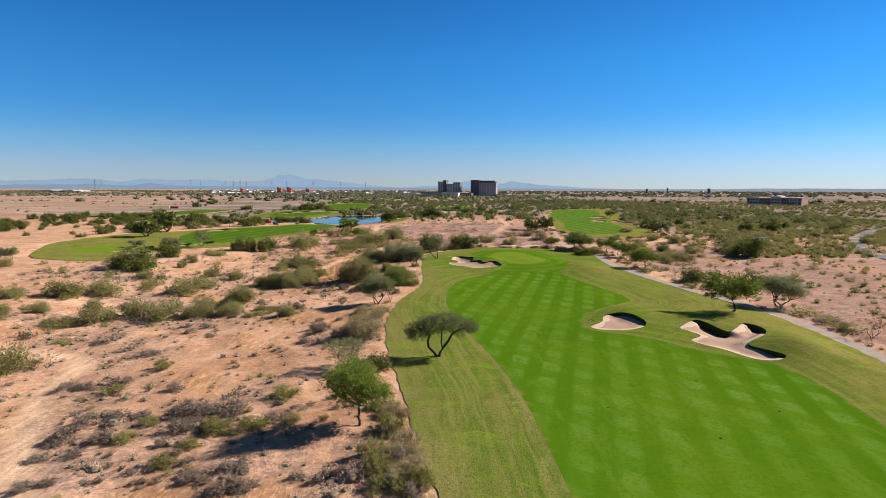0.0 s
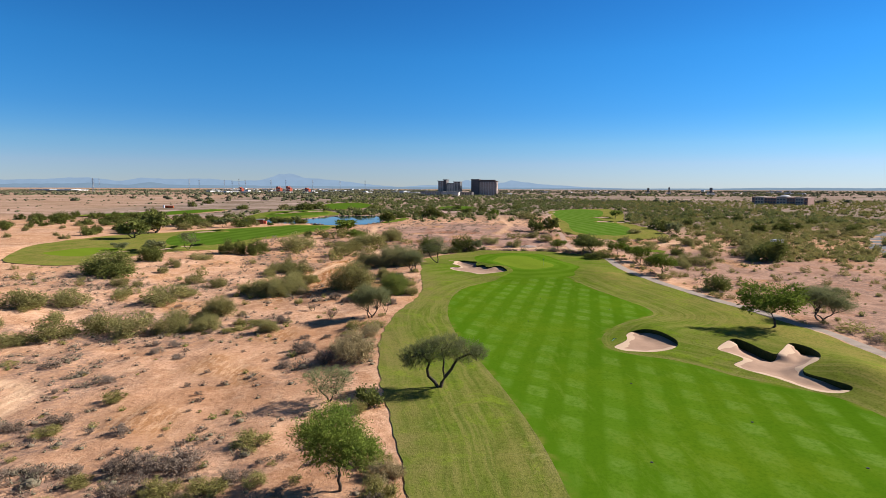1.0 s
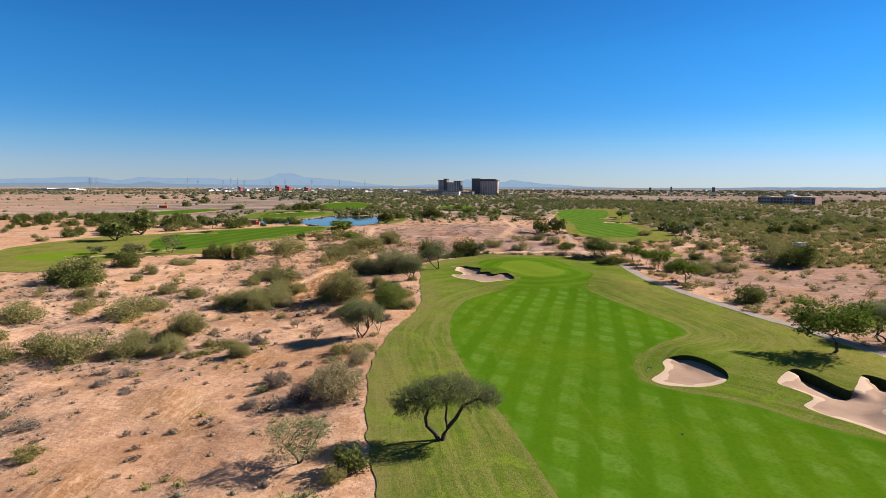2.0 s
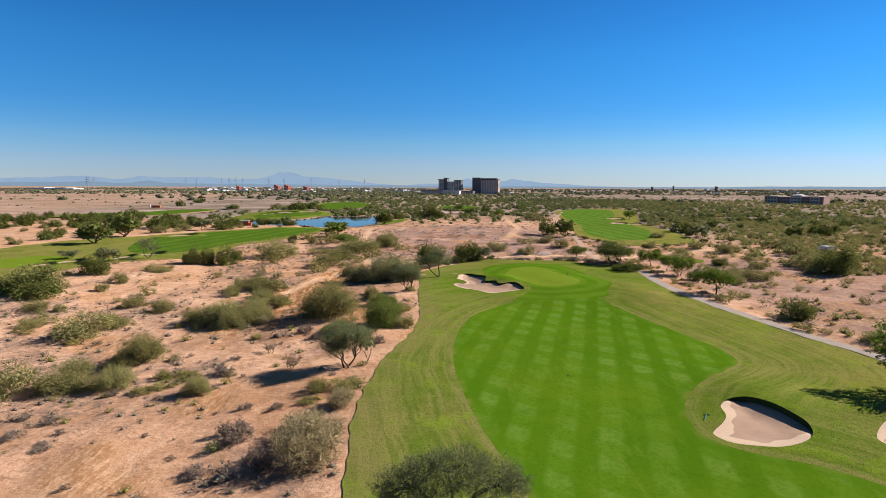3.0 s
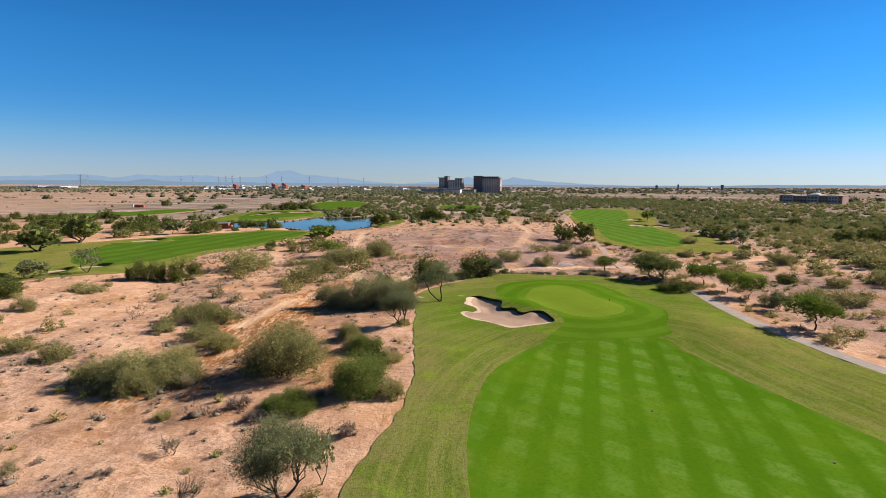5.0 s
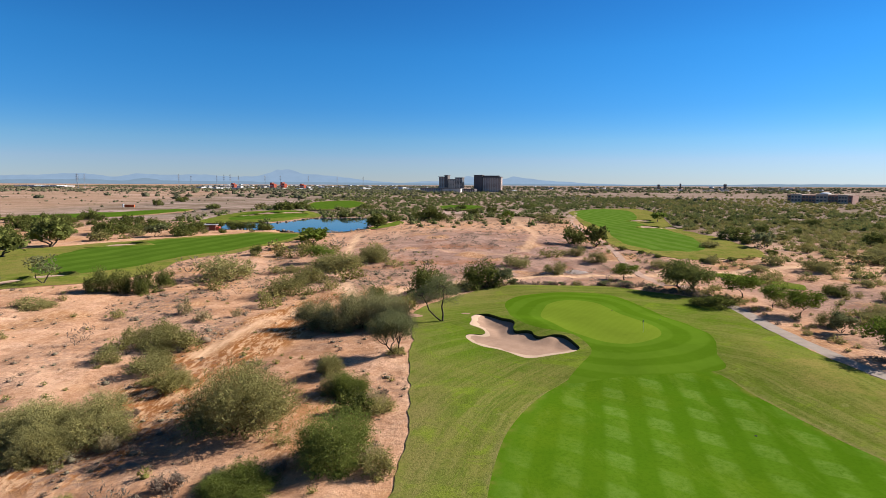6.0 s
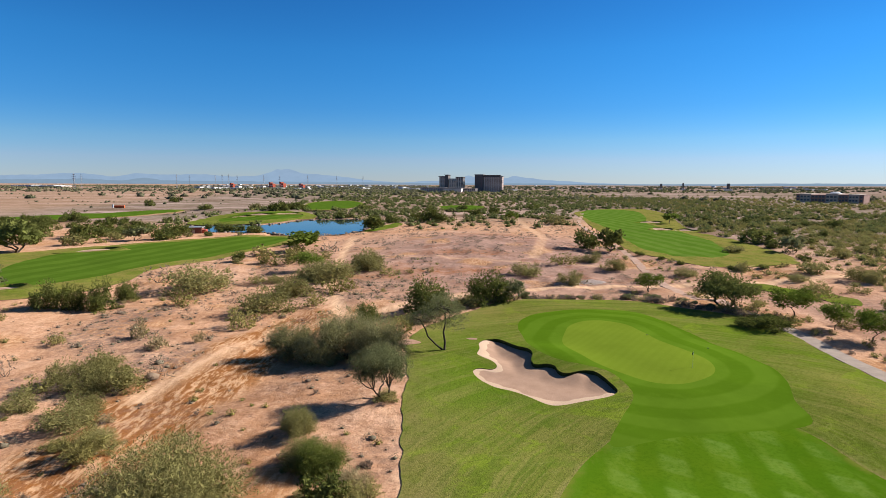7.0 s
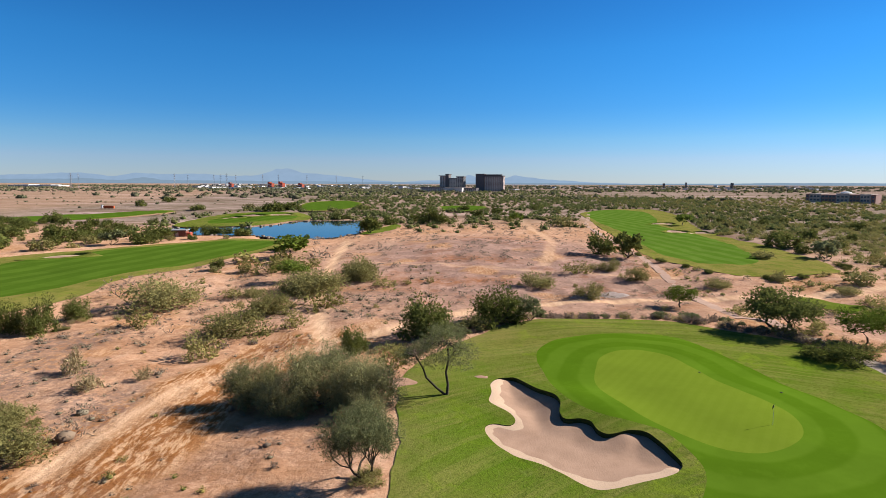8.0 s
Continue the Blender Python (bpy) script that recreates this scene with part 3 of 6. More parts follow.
def bunker(line, lip, bowl, step=0.55):
    """A sand hollow: a low edge towards the fairway, a steep turf lip on the far side."""
    bv, bt = fill([line], step)
    bt = upward(bv, bt)
    m = bv[bt].mean(1)
    bt = bt[inside(line, m[:, 0], m[:, 1])]
    c = line.mean(0)
    nxt, prv = np.roll(line, -2, 0), np.roll(line, 2, 0)
    out = np.column_stack([(nxt - prv)[:, 1], -(nxt - prv)[:, 0]])
    out /= np.linalg.norm(out, axis=1)[:, None] + 1e-9
    if np.cross(line[0] - c, line[1] - line[0]) < 0:
        out = -out
    side = smooth(0.2, 0.85, out @ np.array([0.80, 0.60]))
    side = side * smooth(-2.5, 0.0, (line - c) @ np.array([1.0, 0.3]))
    kern = np.ones(5) / 5
    side = np.convolve(np.concatenate([side[-2:], side, side[:2]]), kern, "valid")
    lips = 0.07 + lip * side
    rim = ground_z(line[:, 0], line[:, 1]) + 0.08
    near = np.argmin(((bv[:, None, :] - line[None]) ** 2).sum(2), 1)
    d = distance(line, bv[:, 0], bv[:, 1])
    flat = float(np.percentile(rim - lips, 25))
    edge = (rim - lips)[near]
    zz = edge + (flat - 0.35 * bowl - edge) * smooth(0.0, 3.2, d)
    ob = take("sand_bunker", bv, zz, bt, SAND, "pale raked sand bunker with a steep turf lip", extra={"edge": d + 0.25 * ripple(bv[:, 0], bv[:, 1], 3) + 3.0 * side[near]})
    n = len(line)
    verts = [(*p, h) for p, h in zip(line, rim)]
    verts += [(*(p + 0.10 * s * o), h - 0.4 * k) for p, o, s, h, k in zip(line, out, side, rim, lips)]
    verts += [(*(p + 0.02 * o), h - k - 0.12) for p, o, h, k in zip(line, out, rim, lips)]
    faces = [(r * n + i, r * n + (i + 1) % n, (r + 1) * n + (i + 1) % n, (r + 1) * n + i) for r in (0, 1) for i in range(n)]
    face = new("lip", mesh_of("lip", verts, faces, LIP_FACE))
    face.parent = ob
    return ob


for line, lip, bowl in BUNKERS.values():
    bunker(line, lip, bowl)


# ---- the further holes ----
def far_hole(turf, fair, green, step, label, raise_by=0.12, grass=None, dry=0.15):
    v, tris = fill([turf] + [f for f in (fair, green) if f is not None], step)
    tris = upward(v, tris)
    z = ground_z(v[:, 0], v[:, 1]) + raise_by
    mid = v[tris].mean(1)
    a = inside(turf, mid[:, 0], mid[:, 1])
    g = inside(green, mid[:, 0], mid[:, 1]) & a if green is not None else a & False
    f = inside(fair, mid[:, 0], mid[:, 1]) & a & ~g if fair is not None else a & False
    zero = np.zeros(len(v))
    if (a & ~f & ~g).any():
        take("rough_grass", v, z, tris[a & ~f & ~g], ROUGH, "yellowing rough grass round " + label, extra={"straw": zero + dry, "lush": zero + (1.0 if fair is None else 0.35 - 0.4 * dry), "rim": zero, "swath": v[:, 0] * 0.3, "dry": zero})
    if f.any():
        take("fairway", v, z, tris[f], grass or FAR_FAIRWAY, "green mown fairway of " + label)
    if g.any():
        take("putting_green", v, z, tris[g], GREEN, "pale putting green of " + label)
    skirt(turf, ground_z(turf[:, 0], turf[:, 1]) + raise_by, 0.9, "turf_edge", SOIL, "turf edge against the desert soil")


far_hole(LEFT_TURF, LEFT_FAIR, LEFT_GREEN, 4.0, "a neighbouring hole", dry=0.75)
far_hole(RIGHT_TURF, RIGHT_FAIR, None, 6.0, "a distant hole", grass=FAR_BRIGHT, dry=0.85)
far_hole(POND_GREEN, spline([(-140, 470), (-150, 540), (-135, 570), (-112, 545), (-98, 510), (-110, 480)], 4), None, 6.0, "the hole by the pond")
far_hole(FAR_STRIP, FAR_STRIP[::1] * 0.9 + FAR_STRIP.mean(0) * 0.1, None, 8.0, "a far hole")
far_hole(FAR_GREEN, FAR_GREEN * 0.9 + FAR_GREEN.mean(0) * 0.1, None, 12.0, "a far hole")
far_hole(MID_GREEN, MID_GREEN * 0.9 + MID_GREEN.mean(0) * 0.1, None, 10.0, "a far hole")
far_hole(TEE, None, None, 2.0, "a tee behind the trees")
far_hole(SHORE_GREEN, None, None, 3.0, "the pond shore")



def far_bunker(cx, cy, rx, ry, turn, raise_by=0.12):
    """A small sand hollow seen from afar, with a turf bank behind it."""
    a = np.linspace(0, 2 * math.pi, 28, endpoint=False)
    wob = 1 + 0.18 * np.sin(2 * a + cx) + 0.14 * np.sin(3 * a + cy)
    c, s = math.cos(radians(turn)), math.sin(radians(turn))
    u, w = rx * np.cos(a) * wob, ry * np.sin(a) * wob
    line = np.column_stack([cx + u * c - w * s, cy + u * s + w * c])
    bv, bt = fill([line], max(rx, ry) / 4)
    bt = upward(bv, bt)
    m = bv[bt].mean(1)
    bt = bt[inside(line, m[:, 0], m[:, 1])]
    d = distance(line, bv[:, 0], bv[:, 1])
    top = ground_z(bv[:, 0], bv[:, 1]) + raise_by + 0.08 + 0.06 * (bv[:, 1] - cy)
    ob = take("sand_bunker", bv, top, bt, SAND, "pale sand bunker beside a distant green", extra={"edge": d})
    n = len(line)
    g = ground_z(line[:, 0], line[:, 1]) + raise_by
    hi = np.clip((line[:, 1] - cy) / ry, 0, 1) * 0.7 + np.clip((line[:, 0] - cx) / rx, 0, 1) * 0.5
    outw = (line - [cx, cy]) * 0.5
    rows = [(*p, h - 0.2) for p, h in zip(line, g)] + [(*(p + 0.15 * o), h + 0.15 + k) for p, o, h, k in zip(line, outw, g, hi)] + [(*(p + o), h + 0.02) for p, o, h in zip(line, outw, g)]
    faces = [(r * n + i, r * n + (i + 1) % n, (r + 1) * n + (i + 1) % n, (r + 1) * n + i) for r in (0, 1) for i in range(n)]
    bank = new("lip", mesh_of("lip", rows, faces, ROUGH))
    bank.parent = ob


for spec in ((-125.3, 316.5, 7, 3, 20), (-118.6, 223.6, 4.6, 2.4, 25), (-121.5, 217.4, 4.2, 2.0, 10), (-107.5, 235.0, 4.5, 2.4, 35), (-103.6, 243.0, 6.0, 2.6, 30), (-137, 500, 6, 3, 10), (-128, 510, 9, 5, 15), (-112, 517, 7, 5, 25),
             (115, 417, 5, 5.5, 20), (123.5, 411, 6, 5, -20), (128, 470, 6, 4, 0)):
    far_bunker(*spec)

# ---- pond ----
water = Nodes("pond_water", 0.04, 0.5)
water.color((0.012, 0.03, 0.035))
water.bump(water.noise(0.9, 3, 0.6, water.place(1.0, 0.35, 1)), 0.10, 0.05)
v, tris = fill([POND], 10)
tris = upward(v, tris)
mid = v[tris].mean(1)
take("pond", v, np.full(len(v), POND_Z), tris[inside(POND, mid[:, 0], mid[:, 1])], water.m, "still blue pond with reflections, edged by rocks")


# ---- cart path and road ----
def ribbon(name, line, width, lift, material, label, thick=0.12):
    t = np.gradient(line, axis=0)
    t /= np.linalg.norm(t, axis=1)[:, None]
    s = np.column_stack([t[:, 1], -t[:, 0]]) * width / 2
    n, rows = len(line), []
    zc = ground_z(line[:, 0], line[:, 1]) + lift
    for off, dz in ((-1.0, -thick - 0.1), (-1.0, 0.0), (0.0, 0.015), (1.0, 0.0), (1.0, -thick - 0.1)):
        rows += [(*p, h + dz) for p, h in zip(line + off * s, zc)]
    faces = [(r * n + i, (r + 1) * n + i, (r + 1) * n + i + 1, r * n + i + 1) for r in range(4) for i in range(n - 1)]
    ob = new(name, mesh_of(name, rows, [f[::-1] for f in faces], material, False))
    return tagged(ob, label, "", "", "structure")


cut_at = int(np.argmax(PATH[:, 1] > 224))
ribbon("cart_path", PATH[: cut_at + 1], 2.7, 0.07, CONCRETE, "grey concrete cart path winding beside the rough")
ribbon("cart_path", PATH[cut_at:], 2.4, 0.07, plain_material("dusty_concrete", (0.42, 0.275, 0.205), (0.52, 0.345, 0.26), 0.6, 0.9, 0.0), "dusty cart path crossing the desert behind the green")
ROAD = spline([(150, 150), (160, 200), (172, 232), (190, 262), (225, 305), (276, 355), (340, 400), (430, 450)], 4, closed=False)
ribbon("road", ROAD, 7.0, 0.12, ASPHALT, "grey asphalt road curving through the scrub")

# ---- desert ground, one sheet out to the horizon ----
TRACKS = [spline(p, 2.0, closed=False) for p in (
    [(-28, 30), (-36.3, 46), (-46.0, 61.2), (-51.1, 71.7), (-53.1, 78.8), (-54.8, 85.5), (-59, 89), (-70, 92)],
    [(-38, 182), (-35, 200), (-30.5, 209.5), (-25.2, 217), (-18.3, 223.2), (-10.5, 229), (0, 246), (20, 256), (60, 262), (95, 262)],
    [(-20, 218), (-30, 260), (-35, 302), (-39, 345), (-42, 372)],
    [(28, 300), (42, 367), (46, 457), (52, 534), (76, 638)],
    [(57, 245), (80, 262), (120, 268), (160, 258)],
    [(-38, 312), (-15, 303), (8, 296), (30, 290), (60, 284)])]
WASH = spline([(-37, 150), (-35.5, 166), (-34.5, 180), (-33.5, 192), (-31.5, 203), (-28, 213), (-24, 222)], 2.0, closed=False)


# low grey brush fields, patches of bare rusty crust and painted shade: middle, reach
BRUSH = [(-62, 160, 10, 11), (-43, 195, 5, 10), (-61, 225, 8, 9), (-20, 257, 15, 8), (-46, 72, 9, 9), (-40, 58, 8, 9), (-26, 62, 12, 5), (-18, 50, 7, 5), (-34, 50, 7, 4),
         (-55, 112, 17, 6), (-50, 186, 8, 9), (-34, 150, 6, 8), (-90, 160, 20, 10), (-36, 124, 6, 4), (-57, 207, 10, 8), (-62, 99, 13, 6), (-14, 98, 4, 9), (28, 262, 22, 6), (-8, 50, 3, 8),
         (74, 105, 9, 16), (82, 150, 12, 18), (72, 182, 9, 14), (90, 212, 20, 18), (105, 165, 18, 26), (92, 110, 12, 30), (-25, 243, 15, 7), (-6, 240, 10, 5), (-12, 262, 12, 6), (22, 320, 14, 10), (10, 345, 20, 6),
         (-62, 128, 10, 8), (-78, 138, 14, 8), (-50, 88, 8, 6), (-68, 82, 10, 7), (-62, 68, 6, 8), (-84, 112, 12, 8)]
# rusty crust; right of the wash also the painted shade under big shrubs
CRUST_SHADE = [(-37, 138, 7, 4), (-28, 141, 6, 3), (-34, 150, 8, 5), (-22, 168, 8, 6), (-26, 192, 5, 9), (-20, 112, 8, 7), (-14, 97, 5, 8), (-12, 61, 5, 6), (-60, 222, 8, 4), (-27, 84, 6, 5), (-40, 186, 4, 8), (-14, 160, 5, 12), (-22, 181, 7, 9), (-14, 186, 5, 6), (-44, 210, 6, 4),
         (-5, 279, 14, 3.6), (9, 281, 7, 3), (5, 309, 12, 5), (15, 306, 5, 3), (20, 372, 14, 6), (30, 264, 7, 2), (-20, 268, 9, 3)]


def patches(rows, x, y):
    total = np.zeros(np.shape(x))
    for cx, cy, rx, ry in rows:
        total = np.maximum(total, np.exp(-((x - cx) / rx) ** 2 - ((y - cy) / ry) ** 2))
    return total


def fields(x, y):
    return np.clip(1.5 * patches(BRUSH, x, y) + 0.5 * ripple(x, y, 8) - 0.25, 0, 1)


def steps(near_lo, near_hi, step, lo, hi):
    a = list(np.arange(near_lo, near_hi + 0.01, step))
    d = step
    while a[-1] < hi:
        d *= 1.16
        a.append(min(a[-1] + d, hi))
    d = step
    while a[0] > lo:
        d *= 1.16
        a.insert(0, max(a[0] - d, lo))
    return np.array(a)


gx, gy = steps(-110, 105, 1.35, -4900, 4900), steps(30, 300, 1.35, -1500, 4950)
X, Y = np.meshgrid(gx, gy)
x, y = X.ravel(), Y.ravel()
near = (np.abs(x) < 420) & (y < 900) & (y > -60)
h = np.zeros(len(x))
h[near] = ground_z(x[near], y[near])
h = h * smooth(420, 330, np.abs(x)) * smooth(900, 700, y)
att = {k: np.zeros(len(x)) for k in ("rust", "track", "rise", "litter", "scrub", "brown")}
xn, yn = x[near], y[near]
cut = np.zeros(len(xn))
for line in (TURF, LEFT_TURF, RIGHT_TURF, POND_GREEN, FAR_STRIP, FAR_GREEN, MID_GREEN, SHORE_GREEN, TEE):
    cut = np.maximum(cut, np.clip((depth_in(line, xn, yn) - 1.6) * 0.8, 0, 3.0))
cut = np.maximum(cut, np.clip((depth_in(POND, xn, yn) + 1.5) * 0.5, 0, 2.0))
h[near] -= cut
tr = np.zeros(len(xn))
for line, w in zip(TRACKS, (1.5, 1.7, 1.5, 1.9, 1.6, 1.0)):
    tr = np.maximum(tr, smooth(w + 0.7, w - 0.5, distance(line, xn, yn, False) + 0.35 * ripple(xn, yn, 7)) * (0.6 if line[:, 1].min() > 250 else 1.0))
att["track"][near] = tr * (1 - 0.6 * smooth(4.0, 2.0, distance(WASH, xn, yn, False)))
h[near] -= 0.10 * tr
att["rust"][near] = np.clip(smooth(9.0, 5.6, distance(WASH, xn, yn, False) + 1.6 * ripple(xn, yn, 8))
                            + 0.6 * smooth(0.38, 0.6, ripple(xn + 50, yn, 40)), 0, 1)
att["rise"][near] = np.clip(1.5 * mound(xn, yn, 18, 312, 52, 70) + 0.7 * smooth(60, 75, xn) * smooth(260, 220, yn), 0, 1)
att["rise"][near] *= (1 - 0.9 * smooth(0.15, 0.6, att["rust"][near])) * (1 - tr)
att["litter"][near] = np.clip(fields(xn, yn) + 0.1 + 0.5 * ripple(xn, yn + 60, 30), 0, 1) * smooth(400, 330, yn) * (1 - tr)
att["brown"][near] = np.clip(1.4 * patches(CRUST_SHADE, xn, yn) * (1 + 0.6 * ripple(xn, yn, 9)), 0, 1)
att["scrub"] = np.clip(0.95 * smooth(75, 150, x) * smooth(230, 420, y) + 0.85 * smooth(400, 560, y) * smooth(-330, -120, x + 0.12 * y) + 0.62 * smooth(360, 520, y) * smooth(-80, -160, x), 0, 0.95)
nx = len(gx)
quads = [(j * nx + i, j * nx + i + 1, (j + 1) * nx + i + 1, (j + 1) * nx + i) for j in range(len(gy) - 1) for i in range(nx - 1)]
me = mesh_of("ground", np.column_stack([x, y, h]), quads, DESERT)
for key, values in att.items():
    floats(me, key, values)
tagged(new("ground", me), "pinkish tan desert soil with tracks and dry litter", "", "", "structure")


# ---- plants ----
def fast_mesh(name, verts, quads, material):
    """A mesh of loose triangles or quads from arrays."""
    me = bpy.data.meshes.new(name)
    me.vertices.add(len(verts))
    me.vertices.foreach_set("co", np.asarray(verts, np.float32).ravel())
    me.loops.add(quads.size)
    me.loops.foreach_set("vertex_index", quads.astype(np.int32).ravel())
    me.polygons.add(len(quads))
    me.polygons.foreach_set("loop_start", np.arange(0, quads.size, quads.shape[1], dtype=np.int32))
    me.materials.append(material)
    me.update(calc_edges=True)
    return me


def blades(r, at, along, length, width, loose=0.75):
    """Leaf sprays: one small slim triangle for each place, pointing along its own way."""
    n = len(at)
    along = along + r.normal(0, loose, (n, 3))
    along /= np.linalg.norm(along, axis=1)[:, None] + 1e-9
    side = np.cross(along, r.normal(0, 1, (n, 3)))
    side /= np.linalg.norm(side, axis=1)[:, None] + 1e-9
    ln = (length * r.uniform(0.6, 1.4, n))[:, None]
    wd = (width * r.uniform(0.6, 1.4, n))[:, None]
    a = at - along * ln * 0.4
    verts = np.stack([a + side * wd * 0.5, a - side * wd * 0.5 + along * ln * 0.12, at + along * ln * 0.6], 1).reshape(-1, 3)
    return verts, np.arange(3 * n).reshape(-1, 3)


def ball(rings, sides):
    """Unit directions of a round lump, and its triangles."""
    el = np.linspace(-math.pi / 2, math.pi / 2, rings + 2)[1:-1]
    az = np.arange(sides) * 2 * math.pi / sides
    v = [(0, 0, -1.0)] + [(math.cos(e) * math.cos(a + 0.4 * i), math.cos(e) * math.sin(a + 0.4 * i), math.sin(e)) for i, e in enumerate(el) for a in az] + [(0, 0, 1.0)]
    f = []
    for j in range(sides):
        k = (j + 1) % sides
        f.append((0, 1 + k, 1 + j))
        for i in range(rings - 1):
            p, q = 1 + i * sides, 1 + (i + 1) * sides
            f += [(p + j, p + k, q + k), (p + j, q + k, q + j)]
        p = 1 + (rings - 1) * sides
        f.append((p + j, p + k, len(v) - 1))
    return np.array(v), np.array(f)


def tube(bag, pts, r0, r1, sides=5):
    """A tapering limb through some points, added to bag = [verts, faces]."""
    k = sum(len(v) for v in bag[0])
    pts = np.array(pts, float)
    n = len(pts)
    t = np.gradient(pts, axis=0)
    t /= np.linalg.norm(t, axis=1)[:, None] + 1e-9
    ref = np.where(np.abs(t[:, 2:3]) > 0.9, np.array([[1.0, 0, 0]]), np.array([[0, 0, 1.0]]))
    a = np.cross(t, ref)
    a /= np.linalg.norm(a, axis=1)[:, None] + 1e-9
    b = np.cross(t, a)
    rad = np.linspace(r0, r1, n)[:, None, None]
    ang = np.arange(sides) * 2 * math.pi / sides
    ring = pts[:, None] + rad * (np.cos(ang)[None, :, None] * a[:, None] + np.sin(ang)[None, :, None] * b[:, None])
    ring = ring.reshape(-1, 3)
    if bag[0]:
        # grown together with the nearest wood
        old = np.concatenate(bag[0])
        bag[1].append((k, k + 1, int(np.argmin(np.linalg.norm(old - ring[0], axis=1)))))
    bag[0].append(ring)
    for i in range(n - 1):
        for j in range(sides):
            bag[1].append((k + i * sides + j, k + i * sides + (j + 1) % sides, k + (i + 1) * sides + (j + 1) % sides, k + (i + 1) * sides + j))


def limb(r, a, b, bend, n=5):
    u = np.linspace(0, 1, n)[:, None]
    a, b = np.array(a, float), np.array(b, float)
    off = r.normal(0, bend, 3) * np.array([1, 1, 0.5])
    wig = r.normal(0, bend * 0.25, (n, 3))
    wig[0] = wig[-1] = 0
    return a + (b - a) * u + off * np.sin(u * math.pi) + wig


def plant(name, r, leaf, height=6.0, width=6.0, clear=0.25, stems=1, forks=4, lobes=9, leaves=2600, length=0.3, thin=0.05, bark=None, stem=0.13, spray=0.42, inner=0.14, lift=0.25, fine=True, plan=None):
    """A tree or shrub of that size: stems that fork into limbs and twigs, and a crown of leafy sprays gathered in uneven, overlapping lobes.
    plan: for a tree of a shape of its own, its stems (lines of points) and its lobes (middle, radii)."""
    bark = bark or BARK
    ob = new(name)
    base = height * clear
    dome = clear < 0.09
    half = np.array([width / 2, width / 2, height - base if dome else (height - base) / 2])
    mid = np.array([0, 0, base if dome else (height + base) / 2])
    bag = [[], []]
    tips = []
    if plan:
        lines, rows = plan
        cs, rad = np.array([q[0] for q in rows], float), np.array([q[1] for q in rows], float)
        for line, r0 in lines:
            tube(bag, line, r0, r0 * 0.5, 7)
            tips.append(np.array(line[-1], float))
    else:
        cs, rs = [mid + half * np.array([0, 0, 0.2 if dome else 0.05])], [0.64]
        turn = r.uniform(0, 6)
        for i in range(lobes):
            az = turn + i * 2.39996 + r.uniform(-0.35, 0.35)
            up = r.uniform(0.0, 0.8) if dome else r.uniform(-0.78, 0.8)
            size = r.uniform(0.26, 0.5)
            out = (1 - size) * r.uniform(0.86, 1.12)
            flat = math.sqrt(max(1 - up * up, 0.0))
            cs.append(mid + half * out * np.array([math.cos(az) * flat, math.sin(az) * flat, up]))
            rs.append(size)
        cs, rs = np.array(cs), np.array(rs)
        rad = rs[:, None] * np.array([half[0], half[0], max(half[2], half[0] * 0.5)])
        rad[:, 2] = np.minimum(rad[:, 2], np.maximum(height - cs[:, 2], 0.1 * height))
        for i in range(stems):
            foot = np.array([r.normal(0, 0.5 * stem), r.normal(0, 0.5 * stem), -0.25])
            ang = 2 * math.pi * i / stems + r.uniform(-0.4, 0.4)
            out = width * (0.16 if stems > 1 else 0.04)
            top = np.array([math.cos(ang) * out, math.sin(ang) * out, base * r.uniform(0.85, 1.1) + 0.1 * height])
            tube(bag, limb(r, foot, top, 0.05 * height, 6 if fine else 4), stem * r.uniform(0.85, 1.15), stem * 0.62, 6 if fine else 4)
            tips.append(top)
    # sprays: each a tuft of leaves along its own way outwards
    per = 16 if fine else 9
    n = max(leaves // per, 12)
    vol = rad.prod(1) ** (2 / 3)
    k = r.choice(len(cs), n * 3, p=vol / vol.sum())
    d = r.normal(0, 1, (n * 3, 3))
    d[:, 2] += 0.25
    d /= np.linalg.norm(d, axis=1)[:, None]
    wave = 1 + 0.08 * np.sin(5 * d[:, 0] + 2.1 * k) * np.cos(4 * d[:, 1] + 1.3 * k) + 0.06 * np.sin(8 * d[:, 2] + k)
    reach = (1 - 0.5 * r.uniform(0, 1, len(k)) ** 1.6) * wave
    at = cs[k] + rad[k] * d * reach[:, None]
    ok = at[:, 2] > 0.04
    for c, q in zip(cs, rad):
        ok &= np.linalg.norm((at - c) / q, axis=1) > 0.48
    at, d = at[ok][:n], d[ok][:n]
    way = 0.8 * d + (at - mid) / half * 0.5 + np.array([0, 0, lift]) + r.normal(0, 0.35, d.shape)
    way /= np.linalg.norm(way, axis=1)[:, None]
    for j in r.permutation(len(at))[: max(forks * stems, 3) if fine else 3]:
        a = tips[int(np.argmin([np.linalg.norm(t - at[j]) for t in tips]))]
        q = cs[int(np.argmin(np.linalg.norm(cs - at[j], axis=1)))]
        line = limb(r, a, 0.35 * q + 0.65 * at[j], 0.06 * height, 6 if fine else 4)
        tube(bag, line, stem * 0.5, stem * 0.1, 5 if fine else 3)
        for e in (2, 3) if fine else ():
            near = np.argsort(np.linalg.norm(at - line[e], axis=1))[:60]
            tube(bag, limb(r, line[e], at[near[r.randint(len(near))]], 0.03 * height, 4), stem * 0.22, stem * 0.06, 3)
    wood = new("trunk", mesh_of("trunk", np.concatenate(bag[0]), bag[1], bark))
    wood.parent = ob
